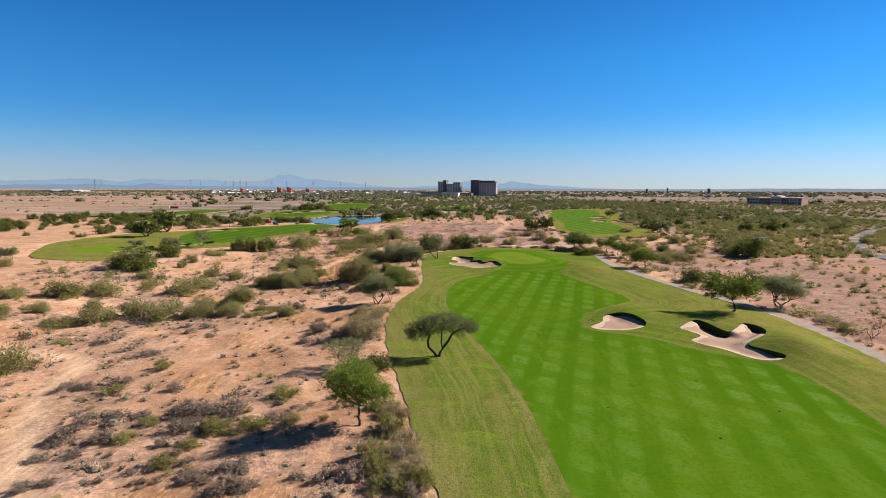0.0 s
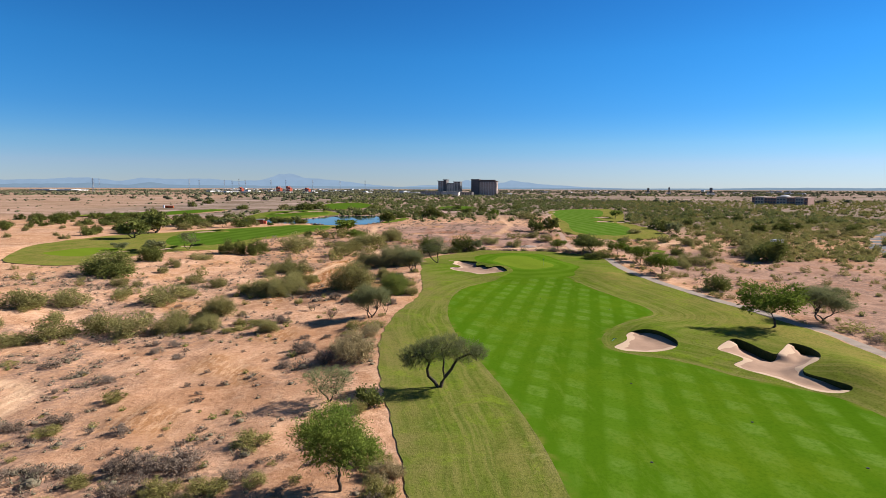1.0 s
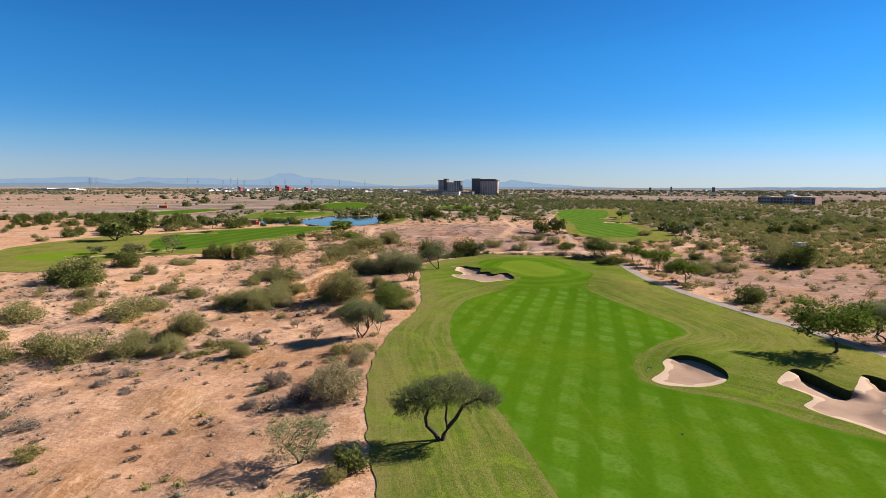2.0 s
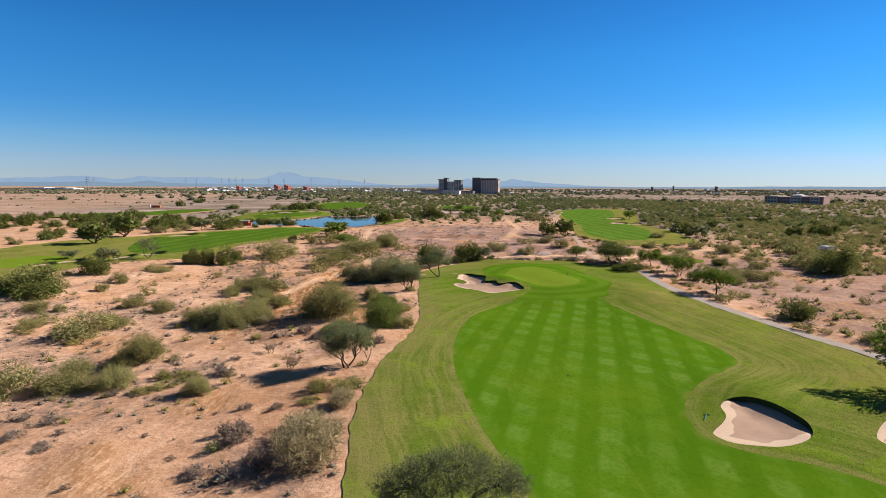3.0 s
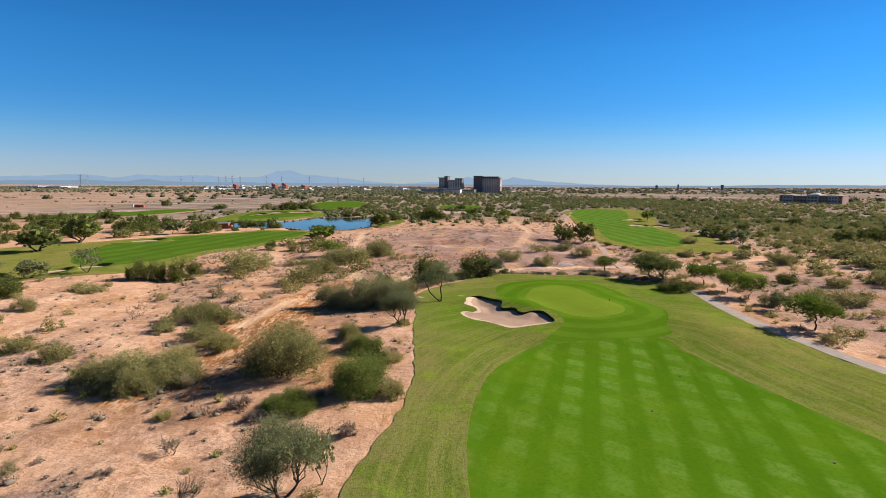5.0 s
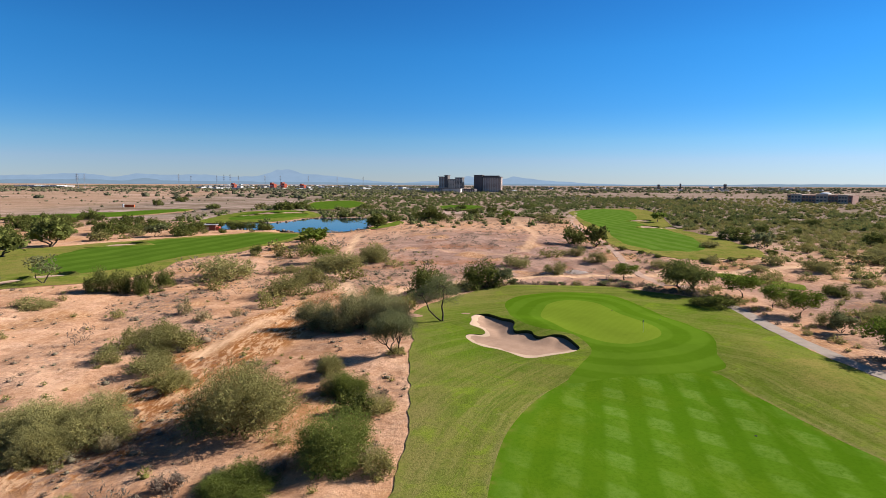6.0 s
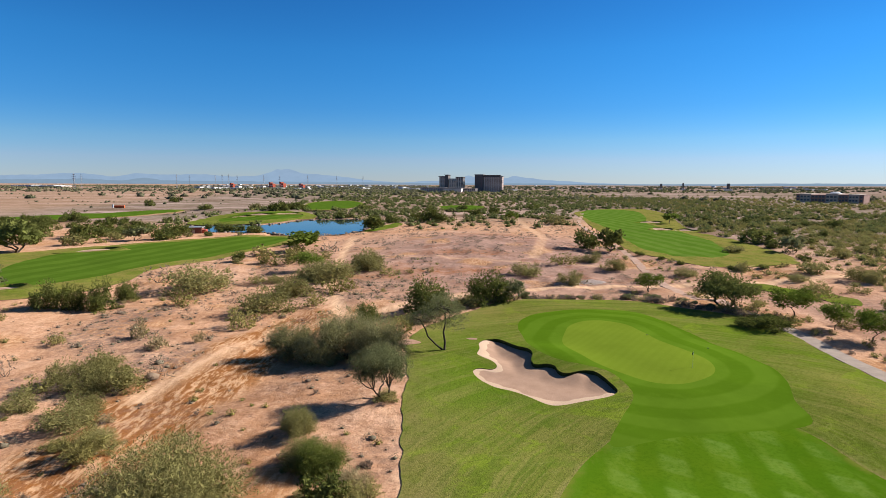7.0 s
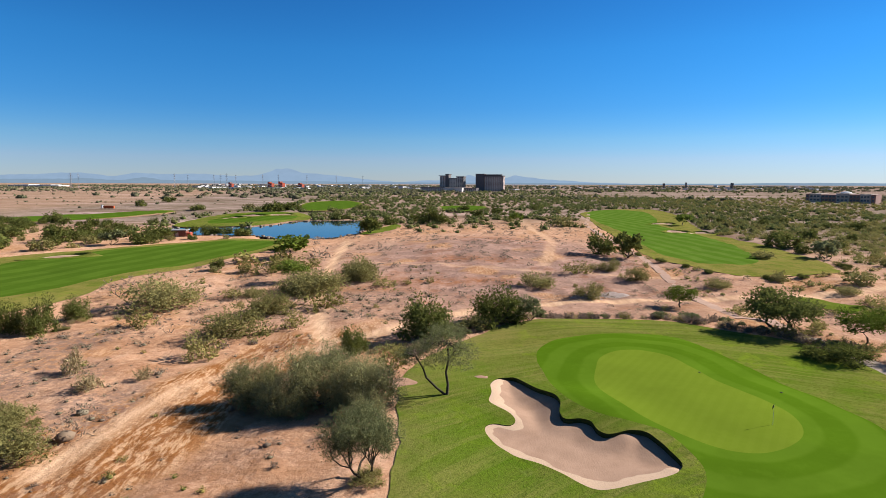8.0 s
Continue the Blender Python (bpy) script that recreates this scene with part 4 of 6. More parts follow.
    if leaves:
        i = np.repeat(np.arange(len(at)), per)
        size = (spray if fine else 0.5 * spray) * r.uniform(0.6, 1.3, len(at))[i]
        pos = at[i] + way[i] * (r.uniform(-0.7, 0.6, len(i)) * size)[:, None] + r.normal(0, 0.24, (len(i), 3)) * size[:, None]
        pos[:, 2] = np.maximum(pos[:, 2], 0.03)
        vv, tt = blades(r, pos, way[i], length, thin, 0.8)
        # the shaded inside, larger loose tufts
        m = int(leaves * inner)
        k = r.choice(len(cs), m, p=vol / vol.sum())
        d = r.normal(0, 1, (m, 3))
        d /= np.linalg.norm(d, axis=1)[:, None]
        pos = cs[k] + rad[k] * d * (r.uniform(0.1, 0.72, m))[:, None]
        pos[:, 2] = np.maximum(pos[:, 2], 0.08)
        v2, t2 = blades(r, pos, d, length * 1.9, thin * 3.2, 1.0)
        vv, tt = np.concatenate([vv, v2]), np.concatenate([tt, t2 + len(vv)])
        crown = new("crown", fast_mesh("crown", vv, tt, LEAF[leaf]))
        crown.parent = ob
    return ob


# trees with a shape of their own: stems with their girth, and the lobes of the crown
FORKED_TREE = ([([(0, 0, -0.2), (-0.55, 0.1, 0.7), (-1.35, 0.2, 1.4), (-1.5, 0.1, 2.3), (-1.2, 0.0, 3.1), (-1.9, -0.2, 4.1)], 0.24), ([(0.15, 0, -0.2), (0.35, 0.0, 0.6), (0.8, -0.2, 1.5), (1.5, -0.4, 2.4), (2.2, -0.5, 3.7), (3.6, -0.4, 4.3)], 0.26),
                ([(0.7, -0.1, 1.3), (0.5, 0.3, 2.1), (0.6, 0.6, 3.0), (0.3, 0.8, 4.6)], 0.15)],
               [((-2.7, 0.1, 3.9), (2.3, 2.2, 1.5)), ((-1.0, 0.2, 4.6), (2.4, 2.4, 1.4)), ((1.0, 0.3, 5.0), (2.6, 2.5, 1.5)), ((3.2, -0.2, 4.6), (2.5, 2.3, 1.4)), ((4.9, -0.3, 4.4), (1.3, 1.5, 0.9)), ((-3.9, 0.0, 3.4), (1.0, 1.2, 0.9))])
VEE_TREE = ([([(0.1, 0, -0.2), (0.2, 0.1, 1.2), (0.0, 0.1, 2.6), (0.3, 0.0, 4.3), (0.1, 0, 6.0)], 0.15), ([(0.0, 0, 0.0), (-0.9, 0.1, 0.8), (-1.9, 0.0, 2.0), (-2.2, 0.1, 3.0), (-2.9, 0.2, 4.4)], 0.14)],
            [((-0.2, 0, 5.6), (2.6, 2.4, 2.6)), ((1.2, 0.2, 4.7), (2.1, 2.0, 2.0)), ((-2.4, 0.1, 4.7), (2.3, 2.0, 1.5)), ((-3.9, 0.0, 4.3), (1.1, 1.2, 0.9)), ((0.4, 0.0, 7.2), (1.6, 1.6, 1.2))])


def kinds():
    """Model plants of each kind, each with its own height and width to scale from."""
    made = {}

    def add(kind, count, name, label, category, mid, far, **k):
        """mid, far: how many leaves, and how large, on the plants that stand further from the flight line."""
        for level, lod in (("", None), ("_mid", mid), ("_far", far)):
            made[kind + level] = []
            for i in range(count):
                r = np.random.RandomState(len(made) // 3 * 17 + i * 5 + 3)
                if lod:
                    k = dict(k, leaves=lod[0], length=lod[1], thin=lod[2], fine=False)
                ob = plant(name, r, **k)
                tagged(ob, label, category)
                made[kind + level].append((ob, k["height"], k["width"]))

    add("mesquite", 3, "mesquite_tree", "dark green mesquite tree with a dense rounded crown", "tree", (9000, 0.2, 0.1), (2200, 0.36, 0.22), leaf="mesquite", height=7, width=9, clear=0.06, stems=2, forks=5, lobes=10, leaves=18000, length=0.2, thin=0.065, stem=0.16, inner=0.28, spray=0.36)
    add("umbrella", 2, "mesquite_tree", "spreading mesquite tree with crooked trunks and a broad crown", "tree", (11000, 0.2, 0.09), (1500, 0.6, 0.26), leaf="mesquite", height=7, width=9, clear=0.1, stems=3, forks=5, lobes=13, leaves=15000, length=0.2, thin=0.07, stem=0.2, spray=0.4, inner=0.25)
    add("open", 2, "acacia_tree", "multi-stemmed desert tree with an open grey-green crown", "tree", (2600, 0.36, 0.12), (800, 0.7, 0.26), leaf="ironwood", height=7, width=9, clear=0.2, stems=2, forks=7, lobes=10, leaves=9500, length=0.26, thin=0.05, stem=0.15, inner=0.05)
    add("bright", 2, "young_tree", "fresh green tree with a slim forked trunk", "tree", (6500, 0.22, 0.1), (1000, 0.6, 0.28), leaf="bright", height=7.5, width=7.5, clear=0.16, stems=1, forks=10, lobes=11, leaves=17000, length=0.2, thin=0.06, stem=0.15, spray=0.6)
    add("grey", 2, "ironwood_tree", "grey-green desert tree with a feathery crown", "tree", (2600, 0.36, 0.12), (800, 0.7, 0.26), leaf="ironwood", height=6, width=7, clear=0.1, stems=3, forks=5, lobes=9, leaves=24000, length=0.16, thin=0.034, stem=0.12, inner=0.2, spray=0.6)
    add("paloverde", 4, "palo_verde_shrub", "olive green palo verde branching from the ground", "shrub", (6800, 0.18, 0.075), (1300, 0.42, 0.18), leaf="paloverde", height=5, width=8, clear=0.03, stems=5, forks=5, lobes=9, leaves=24000, length=0.17, thin=0.034, stem=0.07, inner=0.22, spray=0.46)
    add("greyshrub", 2, "ironwood_shrub", "grey-olive feathery desert shrub branching from the ground", "shrub", (5000, 0.24, 0.08), (1000, 0.6, 0.22), leaf="greyolive", height=6, width=8, clear=0.02, stems=5, forks=5, lobes=10, leaves=24000, length=0.17, thin=0.034, stem=0.09, inner=0.25, spray=0.6)
    add("feather", 2, "mesquite_shrub", "fresh green feathery shrub with drooping sprays", "shrub", (3500, 0.36, 0.1), (900, 0.75, 0.22), leaf="feather", height=5, width=8, clear=0.03, stems=3, forks=5, lobes=9, leaves=27000, length=0.18, thin=0.032, stem=0.1, inner=0.25, spray=0.7)
    add("creosote", 3, "creosote_bush", "yellow-green creosote bush on the desert soil", "shrub", (1000, 0.2, 0.06), (220, 0.42, 0.18), leaf="creosote", height=2.6, width=4, clear=0.02, stems=5, forks=3, lobes=6, leaves=3200, length=0.24, thin=0.034, stem=0.03, inner=0.18, lift=0.7, spray=0.4)
    add("straw", 2, "straw_bush", "pale straw-coloured dry bush beside the turf", "shrub", (900, 0.32, 0.05), (240, 0.5, 0.14), leaf="straw", height=2.6, width=4, clear=0.02, stems=4, forks=3, lobes=6, leaves=4600, length=0.28, thin=0.022, stem=0.03, inner=0.2, lift=0.8, bark=TWIG, spray=0.4)
    add("brittle", 3, "brittlebush", "dry grey-brown brush on the desert soil", "shrub", (420, 0.26, 0.06), (130, 0.45, 0.16), leaf="brittle", height=1.6, width=3.2, clear=0.02, stems=3, forks=2, lobes=6, leaves=1500, length=0.2, thin=0.035, stem=0.022, inner=0.22, lift=0.7, bark=TWIG, spray=0.3)
    add("bare", 2, "bare_bush", "leafless grey bush with thin spreading twigs", "shrub", (300, 0.34, 0.05), (160, 0.5, 0.09), leaf="brittle", height=3, width=4, clear=0.1, stems=5, forks=7, lobes=9, leaves=700, length=0.3, thin=0.02, stem=0.05, inner=0, bark=TWIG)
    for kind, plan, h, w, label, n in (("forked", FORKED_TREE, 7.0, 11.2, "lone desert tree with two crooked trunks and an umbrella crown", 32000), ("vee", VEE_TREE, 8.4, 8.0, "slender airy desert tree with a forked trunk on the rough", 15000)):
        ob = plant("acacia_tree", np.random.RandomState(77), "ironwood", h, w, 0.3, 2, 7, leaves=n, length=0.17, thin=0.04, stem=0.13, spray=0.42, inner=0.03, plan=plan)
        made[kind] = [(tagged(ob, label, "tree"), h, w)]
    return made


MODELS = kinds()
TAKEN = set()


def put(kind, x, y, h, w, r, turn=None):
    """Stand a plant of that height and crown width on the land."""
    away = math.hypot(x, max(y - 133, 0))
    small = w < 0.55 * MODELS[kind][0][2]
    kind += "" if turn is not None or (away < 55 and y < 193 or away < 75 and kind in ("open", "grey", "umbrella", "greyshrub") and y < 235) and not small else "_mid" if away < 170 and not (small and MODELS[kind][0][2] > 6) else "_far"
    ob, h0, w0 = MODELS[kind][r.randint(len(MODELS[kind]))]
    m = Matrix.Translation((x, y, zat(x, y))) @ Euler((0, 0, r.uniform(0, 2 * math.pi) if turn is None else turn)).to_matrix().to_4x4() @ Matrix.Diagonal((w / w0, w / w0, h / h0, 1))
    if ob.name in TAKEN:
        return copy_thing(ob, m @ Matrix.Diagonal((*ob.scale, 1)).inverted())
    TAKEN.add(ob.name)
    ob.matrix_basis = m
    return ob


# height and crown width of each plant, after its place on the plan
CREOSOTES = [(-16.5, 114.9, 0.6, 2.7), (-8.2, 178, 1.4, 3.7), (-4.6, 45.5, 1.4, 3.8), (-1.7, 45.9, 1.7, 3.2), (-7.1, 143.9, 2.7, 4.1), (-37.4, 116.7, 1.1, 3.4),
    (-5.3, 47.7, 2.3, 3.4), (-35.8, 117.3, 0.9, 1.9), (-35, 120.4, 1.2, 4.1), (-6.3, 50.9, 2.1, 3.5), (-38.7, 120.6, 1.6, 3), (-26, 51.4, 1.1, 3.3),
    (-11.7, 122.5, 1, 2), (-39.6, 168.5, 1.2, 3.3), (-9.5, 74.5, 1.8, 2.6), (-25.1, 54.8, 1, 2.7), (-5.2, 56.5, 2.5, 4), (-32.8, 57.1, 1.2, 3), (-23.8, 58.7, 1.8, 4.6),
    (-20, 59, 1.5, 4.7), (-16, 59.5, 1.1, 2.6), (-8.4, 158.1, 2, 4.2), (-32, 61.1, 1, 2.8), (-16.3, 109.1, 0.6, 3.1)]
CREOSOTES += [(-18.9, 67.3, 1.7, 4.8), (-15.7, 112.8, 2.1, 3.5), (-51.6, 183.4, 2.7, 4.4), (-38.9, 115.1, 1, 3.4), (-32.4, 140.6, 1.6, 2.3), (-42.3, 72, 1, 3.5),
    (-8.7, 207.3, 4.4, 6.3), (-36.2, 121.2, 0.8, 3.7), (-9.8, 215.4, 1.9, 5.6), (-40.6, 81.7, 1.4, 3.6), (-37.9, 216.6, 5.1, 7.8), (-63.8, 204.9, 2.5, 3.5),
    (3.3, 228.4, 3.5, 6.5), (59.8, 166.4, 2.8, 5.5), (-65.6, 97.2, 0.9, 4.7), (63.6, 142.9, 1.7, 6.7), (71.6, 98.8, 1.7, 6.7), (-28.2, 231.9, 3.6, 5.8),
    (59, 214.4, 2.3, 6.8), (-75.6, 150.9, 2.8, 5.6), (73.2, 106.4, 1.6, 6.1), (63.9, 151, 1.4, 4.9), (-70.2, 178.3, 2.7, 5.2), (54.5, 224.5, 3.4, 6.8)]
CREOSOTES += [(72.2, 111.6, 2.1, 8.8), (-36.1, 245, 5, 8.8), (-12.4, 113.6, 1.7, 5.8), (58.4, 247.2, 2.6, 7.7), (69.7, 213.8, 2.8, 6.6), (-86, 118.5, 1.6, 5.4),
    (-56.4, 234.1, 4.5, 6.5), (-35.6, 166.3, 3, 5), (-48.6, 258.2, 3.4, 6.2), (-96.5, 127.1, 3.2, 5.8), (87.2, 249.7, 3.3, 7.6), (-16.4, 272.4, 2.9, 7.5),
    (79.9, 238.1, 3.9, 9.5), (93.8, 244.4, 2.1, 6.7), (65.7, 171.5, 2.1, 6.8), (34.7, 288.8, 3.7, 10.5), (-55.9, 288.3, 3.7, 5.3), (-56, 288.4, 3.9, 5.6),
    (-41.2, 294.8, 4.3, 12.6), (40.7, 293.8, 2.3, 7.3), (-50.5, 304.9, 5.2, 9.6), (-26.6, 250.2, 6.4, 12.1), (-138.5, 343.8, 3.2, 7.1), (-48.5, 287.7, 5.7, 12.6)]
CREOSOTES += [(-62.1, 306.7, 4.5, 11)]
STRAW_BUSHES = [(-9.3, 160, 2.1, 4.5), (-3.9, 46.4, 1.8, 2.5), (-2.2, 47.6, 2.2, 3.6), (-12.8, 94.8, 4.9, 7.9), (-8.1, 146.6, 1.9, 3.2), (-29.7, 121.1, 0.9, 2.5),
    (-3.3, 52.8, 2.2, 3.9), (-34.2, 150.4, 2.1, 3), (-12.1, 107.8, 2.7, 4), (-46.2, 201.9, 3.2, 4.7), (-41.4, 206.2, 2.1, 3), (-52.8, 209.4, 4.5, 3.9),
    (-14.1, 99.7, 3, 8.8)]
GREY_BUSHES = [(-18, 45.6, 1.3, 4.4), (-24.4, 142.4, 1.8, 3.5), (-16.2, 45.9, 0.6, 3), (-10, 47, 0.9, 2.8), (-36.5, 47.6, 0.7, 3.1), (-8.7, 47.5, 1.1, 1.8),
    (-22.1, 48.3, 0.9, 3.4), (-34.7, 48.2, 0.6, 2.4), (-26.7, 48.2, 0.5, 2), (-30.7, 48.3, 0.5, 2.1), (-22.6, 93.2, 1.2, 3.3), (-17.1, 93.4, 2.3, 3.2),
    (-18.6, 49, 0.9, 3.4), (-3.8, 49.3, 1.8, 2.7), (-8.6, 163.8, 0.7, 1.9), (-30.8, 121.5, 1.5, 4), (-23.7, 51.1, 0.7, 1.8), (-25.9, 52.9, 0.8, 2.6),
    (-39, 53.4, 0.8, 2.9), (-36, 53.8, 0.5, 2.9), (-41.3, 100.1, 0.6, 3.7), (-39.6, 56.6, 0.8, 3.6), (-22.2, 101.7, 1.8, 3.9), (-35.4, 57, 1.3, 3.4)]
GREY_BUSHES += [(-31.2, 127.5, 0.7, 2.1), (-39.3, 57.8, 1.4, 3.7), (-45.8, 102.3, 1, 3), (-27.6, 58.5, 1.7, 3.7), (-18.6, 60.6, 1.2, 3.2), (-39.5, 61.3, 1.4, 3.6),
    (-44.5, 106.4, 1.2, 2.5), (-29.5, 63.4, 2, 4.4), (-27.1, 63.5, 1.8, 4.4), (-24, 63.8, 1.8, 5.4), (-37.2, 63.2, 1, 3.4), (-34.4, 63.4, 1, 3.4),
    (-19.5, 107.8, 0.7, 2.3), (-48.5, 108, 0.8, 2.3), (-10.7, 134, 1.6, 2.6), (-23.3, 108.4, 0.9, 2.3), (-21.6, 139.1, 1.3, 3.2), (-34.2, 71.6, 1.1, 2.9),
    (-49.7, 73.5, 1, 3.3), (-47.2, 73.6, 1, 3.3), (-43.1, 75.1, 1.2, 3.8), (-46.1, 89.4, 0.8, 4), (-58.3, 96.3, 0.7, 4.3), (-21.1, 99.5, 1.9, 4.7)]
GREY_BUSHES += [(-73.6, 100.1, 1.8, 4.4)]
FEATHERY_SHRUBS = [(-19.7, 142.6, 1.2, 5.2), (-12.4, 162.9, 3.5, 5.3), (-11.3, 146.5, 5.8, 9.1), (-18.1, 141.8, 2.8, 7.5)]
GREY_SHRUBS = [(-10.4, 195.0, 7.0, 9.6), (-15.6, 196.4, 8.6, 11.4), (-24.0, 198.0, 6.2, 9.0), (-19.6, 194.4, 5.6, 8.0)]
GREY_TREES = [(-8.8, 178.7, 6.5, 7.6), (-14.1, 122.5, 7, 8.2), (65.4, 190.7, 3.8, 5.5), (71.5, 119.1, 7.2, 11.5), (13.3, 233.3, 5.2, 6.4), (-106.7, 224.8, 5.4, 10.3),
    (-124.2, 233.6, 3.4, 8.1), (-141.8, 186.7, 5.7, 7.8), (125, 322, 7.6, 10.9), (-130, 354.1, 6.5, 12.2)]
PALO_VERDES = [(-42.5, 184.5, 4, 8.5), (-41.3, 148, 2, 4.7), (-35.8, 168.8, 2.3, 5), (-22.3, 154.4, 8.6, 14.3), (-42.4, 152.9, 5, 10.5), (-16.3, 170.1, 3.4, 4.7),
    (-36.8, 153.3, 5.2, 9.2), (-45.8, 128.9, 5.3, 8.3), (-41.9, 173.7, 3.2, 6.9), (-48.2, 192, 2.7, 5.4), (-14, 164, 2.8, 5.3), (-31.2, 113.9, 2.6, 4.6), (-50.9, 187.1, 3.9, 5.3), (-47.3, 189, 4.3, 5.8),
    (-39.5, 148.8, 3.9, 6), (-62.4, 150.6, 2.3, 7.3), (-63.2, 81.5, 5.2, 8.2), (-47.7, 126, 2.2, 5.2), (-46.6, 153.1, 4, 9.5), (69.4, 133.6, 2.2, 6.7)]
PALO_VERDES += [(-69, 112.6, 4.4, 9), (-58.9, 162.4, 3.7, 5.6), (-36.7, 227.6, 6.5, 13.1), (-56.5, 115.4, 5.4, 9.0), (-63.4, 117.5, 5.2, 8.5),
    (-50.2, 118.1, 4.6, 8.2), (-43.8, 117.6, 3.6, 6.3), (-66.9, 166.6, 3.4, 6.3), (-63.7, 144.4, 5, 13.3), (77.5, 197.8, 3.8, 7.6), (-73.9, 109, 2.9, 8.8),
    (-36, 244.4, 5.9, 10.8), (-83.7, 210.4, 2.8, 9.9), (-60.4, 249.7, 8.5, 18.5), (-82, 137.7, 4.3, 10.2), (67.1, 195.8, 4.1, 5.5), (83.5, 196.8, 4, 9.5),
    (-44.3, 259.7, 2.7, 6), (-96.6, 127.3, 3.1, 7.3), (-32.9, 264, 6.3, 16.4), (-95.1, 175.6, 7.6, 17.7), (-31.6, 265.3, 6, 17.8), (90.6, 262.1, 2.7, 6.5),
    (-87.4, 131.5, 4.3, 9.8)]
PALO_VERDES += [(-87.5, 131.6, 4.3, 10.1), (-46, 184, 3.6, 6.4), (-42.6, 177.6, 3.4, 5.6), (-50.4, 178.4, 3.0, 5.0), (21.4, 273.7, 4.4, 10.5), (100.7, 272.6, 4.6, 7.9), (66.3, 273.6, 3.3, 7.9),
    (-23, 276.4, 7.4, 11.4), (-22.7, 277.4, 7.2, 10.7), (107.2, 261.1, 4.6, 12.7), (31.5, 261.8, 4.3, 8.2), (95.6, 217.7, 3.2, 7.4), (112.4, 219.4, 6.5, 13),
    (48.6, 281.3, 4.9, 7.4), (44.9, 292, 4.2, 6.9), (135.2, 276, 4.7, 15.5), (127.6, 250.6, 5.9, 13.4), (103.4, 320.3, 3, 9.3), (-144.7, 336.2, 5.6, 11.4),
    (-141.8, 359.5, 4.3, 9.6), (64.9, 454.2, 7.9, 17.8), (-167.6, 623, 6.7, 14.6)]
BARE_BUSHES = [(-21.7, 122.7, 2.6, 3.5), (-27.4, 131.8, 2.4, 3.5), (-60.4, 189.6, 3.3, 3.4), (-58.6, 83.3, 3.4, 4.3), (-70, 162.3, 2.5, 4.1), (67.1, 162.4, 2.8, 4.9),
    (72.3, 93.8, 5.8, 6), (-49.5, 230.3, 3.2, 5.1), (-60.4, 186.9, 3.5, 4), (-73.7, 258.4, 5.4, 9.4)]
OPEN_TREES = [(-11.3, 124.5, 5.1, 3.1), (-13.4, 78.5, 4.5, 7.6), (-98.2, 234.4, 8, 9.4)]
MESQUITES = [(-8.5, 76.9, 3.1, 3.9), (-10.9, 157.7, 3.6, 4.9), (53.5, 211.5, 3.1, 10.4), (-14.9, 214.8, 5, 5.6), (-4.8, 222.8, 8.9, 11.6), (7.7, 232.3, 7.9, 12),
    (-81.2, 228.1, 6.8, 7), (-76.5, 229.1, 6.8, 6.5), (-71.6, 229.7, 7.8, 7.1), (-70.8, 238.8, 5.3, 6.5), (-91.8, 170.9, 8.5, 15.4), (86.9, 223.6, 3.5, 6.9),
    (-96.7, 202, 6.9, 10.8), (67.4, 152.4, 4.9, 8.7), (50.9, 324.4, 9.7, 12.5), (112.1, 207.8, 9.9, 14.7), (129.4, 353.4, 8.4, 16.7), (-120.6, 359.6, 7.7, 13.5),
    (-190, 382, 7.5, 13.5), (-145.4, 385.8, 6.3, 13.7), (-155.2, 389.8, 4.6, 11.1), (-93.2, 393.8, 4.7, 10.2), (-96, 400.5, 5.1, 9.9), (-111, 403, 5.4, 11.7)]
MESQUITES += [(-104.4, 403, 4.6, 8.8), (-114.7, 408.7, 5.5, 11.3), (-123.9, 411.2, 4.5, 9), (-156.6, 363.8, 9.1, 16.3), (-123, 377.1, 7.9, 15.3),
    (-32.4, 461.7, 7.6, 10.7), (-251, 392.4, 10, 14.3), (-228.7, 466.9, 8.4, 14.4), (-218.1, 399.6, 6.1, 18.2), (-9.9, 471, 11.6, 15.3), (-3.9, 471, 10.2, 13.2),
    (-19.2, 491.3, 6.1, 11.6), (-40.1, 431.2, 8.5, 16), (-70.3, 510.5, 5.3, 12.2), (21.9, 529.2, 6.8, 12.8), (39.3, 569.6, 7, 13.2), (-211.3, 623.7, 6.9, 15.9),
    (-72.2, 629.2, 6.9, 16.1), (15.9, 637, 6.1, 14.1), (80.8, 640.1, 8.1, 16.4), (-140.6, 603.1, 10.8, 23.3), (-289.3, 680.7, 8.8, 13), (-136, 628.7, 8.5, 33.5),
    (-315.7, 793.5, 8.6, 18.5)]
BRIGHT_TREES = [(-8.7, 58.4, 8.1, 7.8), (63.1, 219.6, 6.4, 9.2), (66.5, 202.9, 6.5, 7.5), (56.6, 110.3, 9, 13.3), (65.3, 210.2, 5.7, 6.3), (62.7, 175.6, 7, 10),
    (48.9, 253.3, 5.1, 8.9), (-54, 335.9, 6.7, 12.7), (-39.6, 275.9, 6.5, 10.1), (-51.1, 318.7, 8.3, 16.1), (136.1, 461.4, 7.2, 13.7), (42.6, 477.9, 7.3, 10.8)]
UMBRELLA_TREES = [(55, 227.6, 8.8, 14), (57.5, 316.4, 8.9, 11.5), (-144.7, 282.7, 10.2, 17.3), (-150.1, 313.1, 12.6, 19.6), (-37.1, 410.9, 8.7, 13.3)]

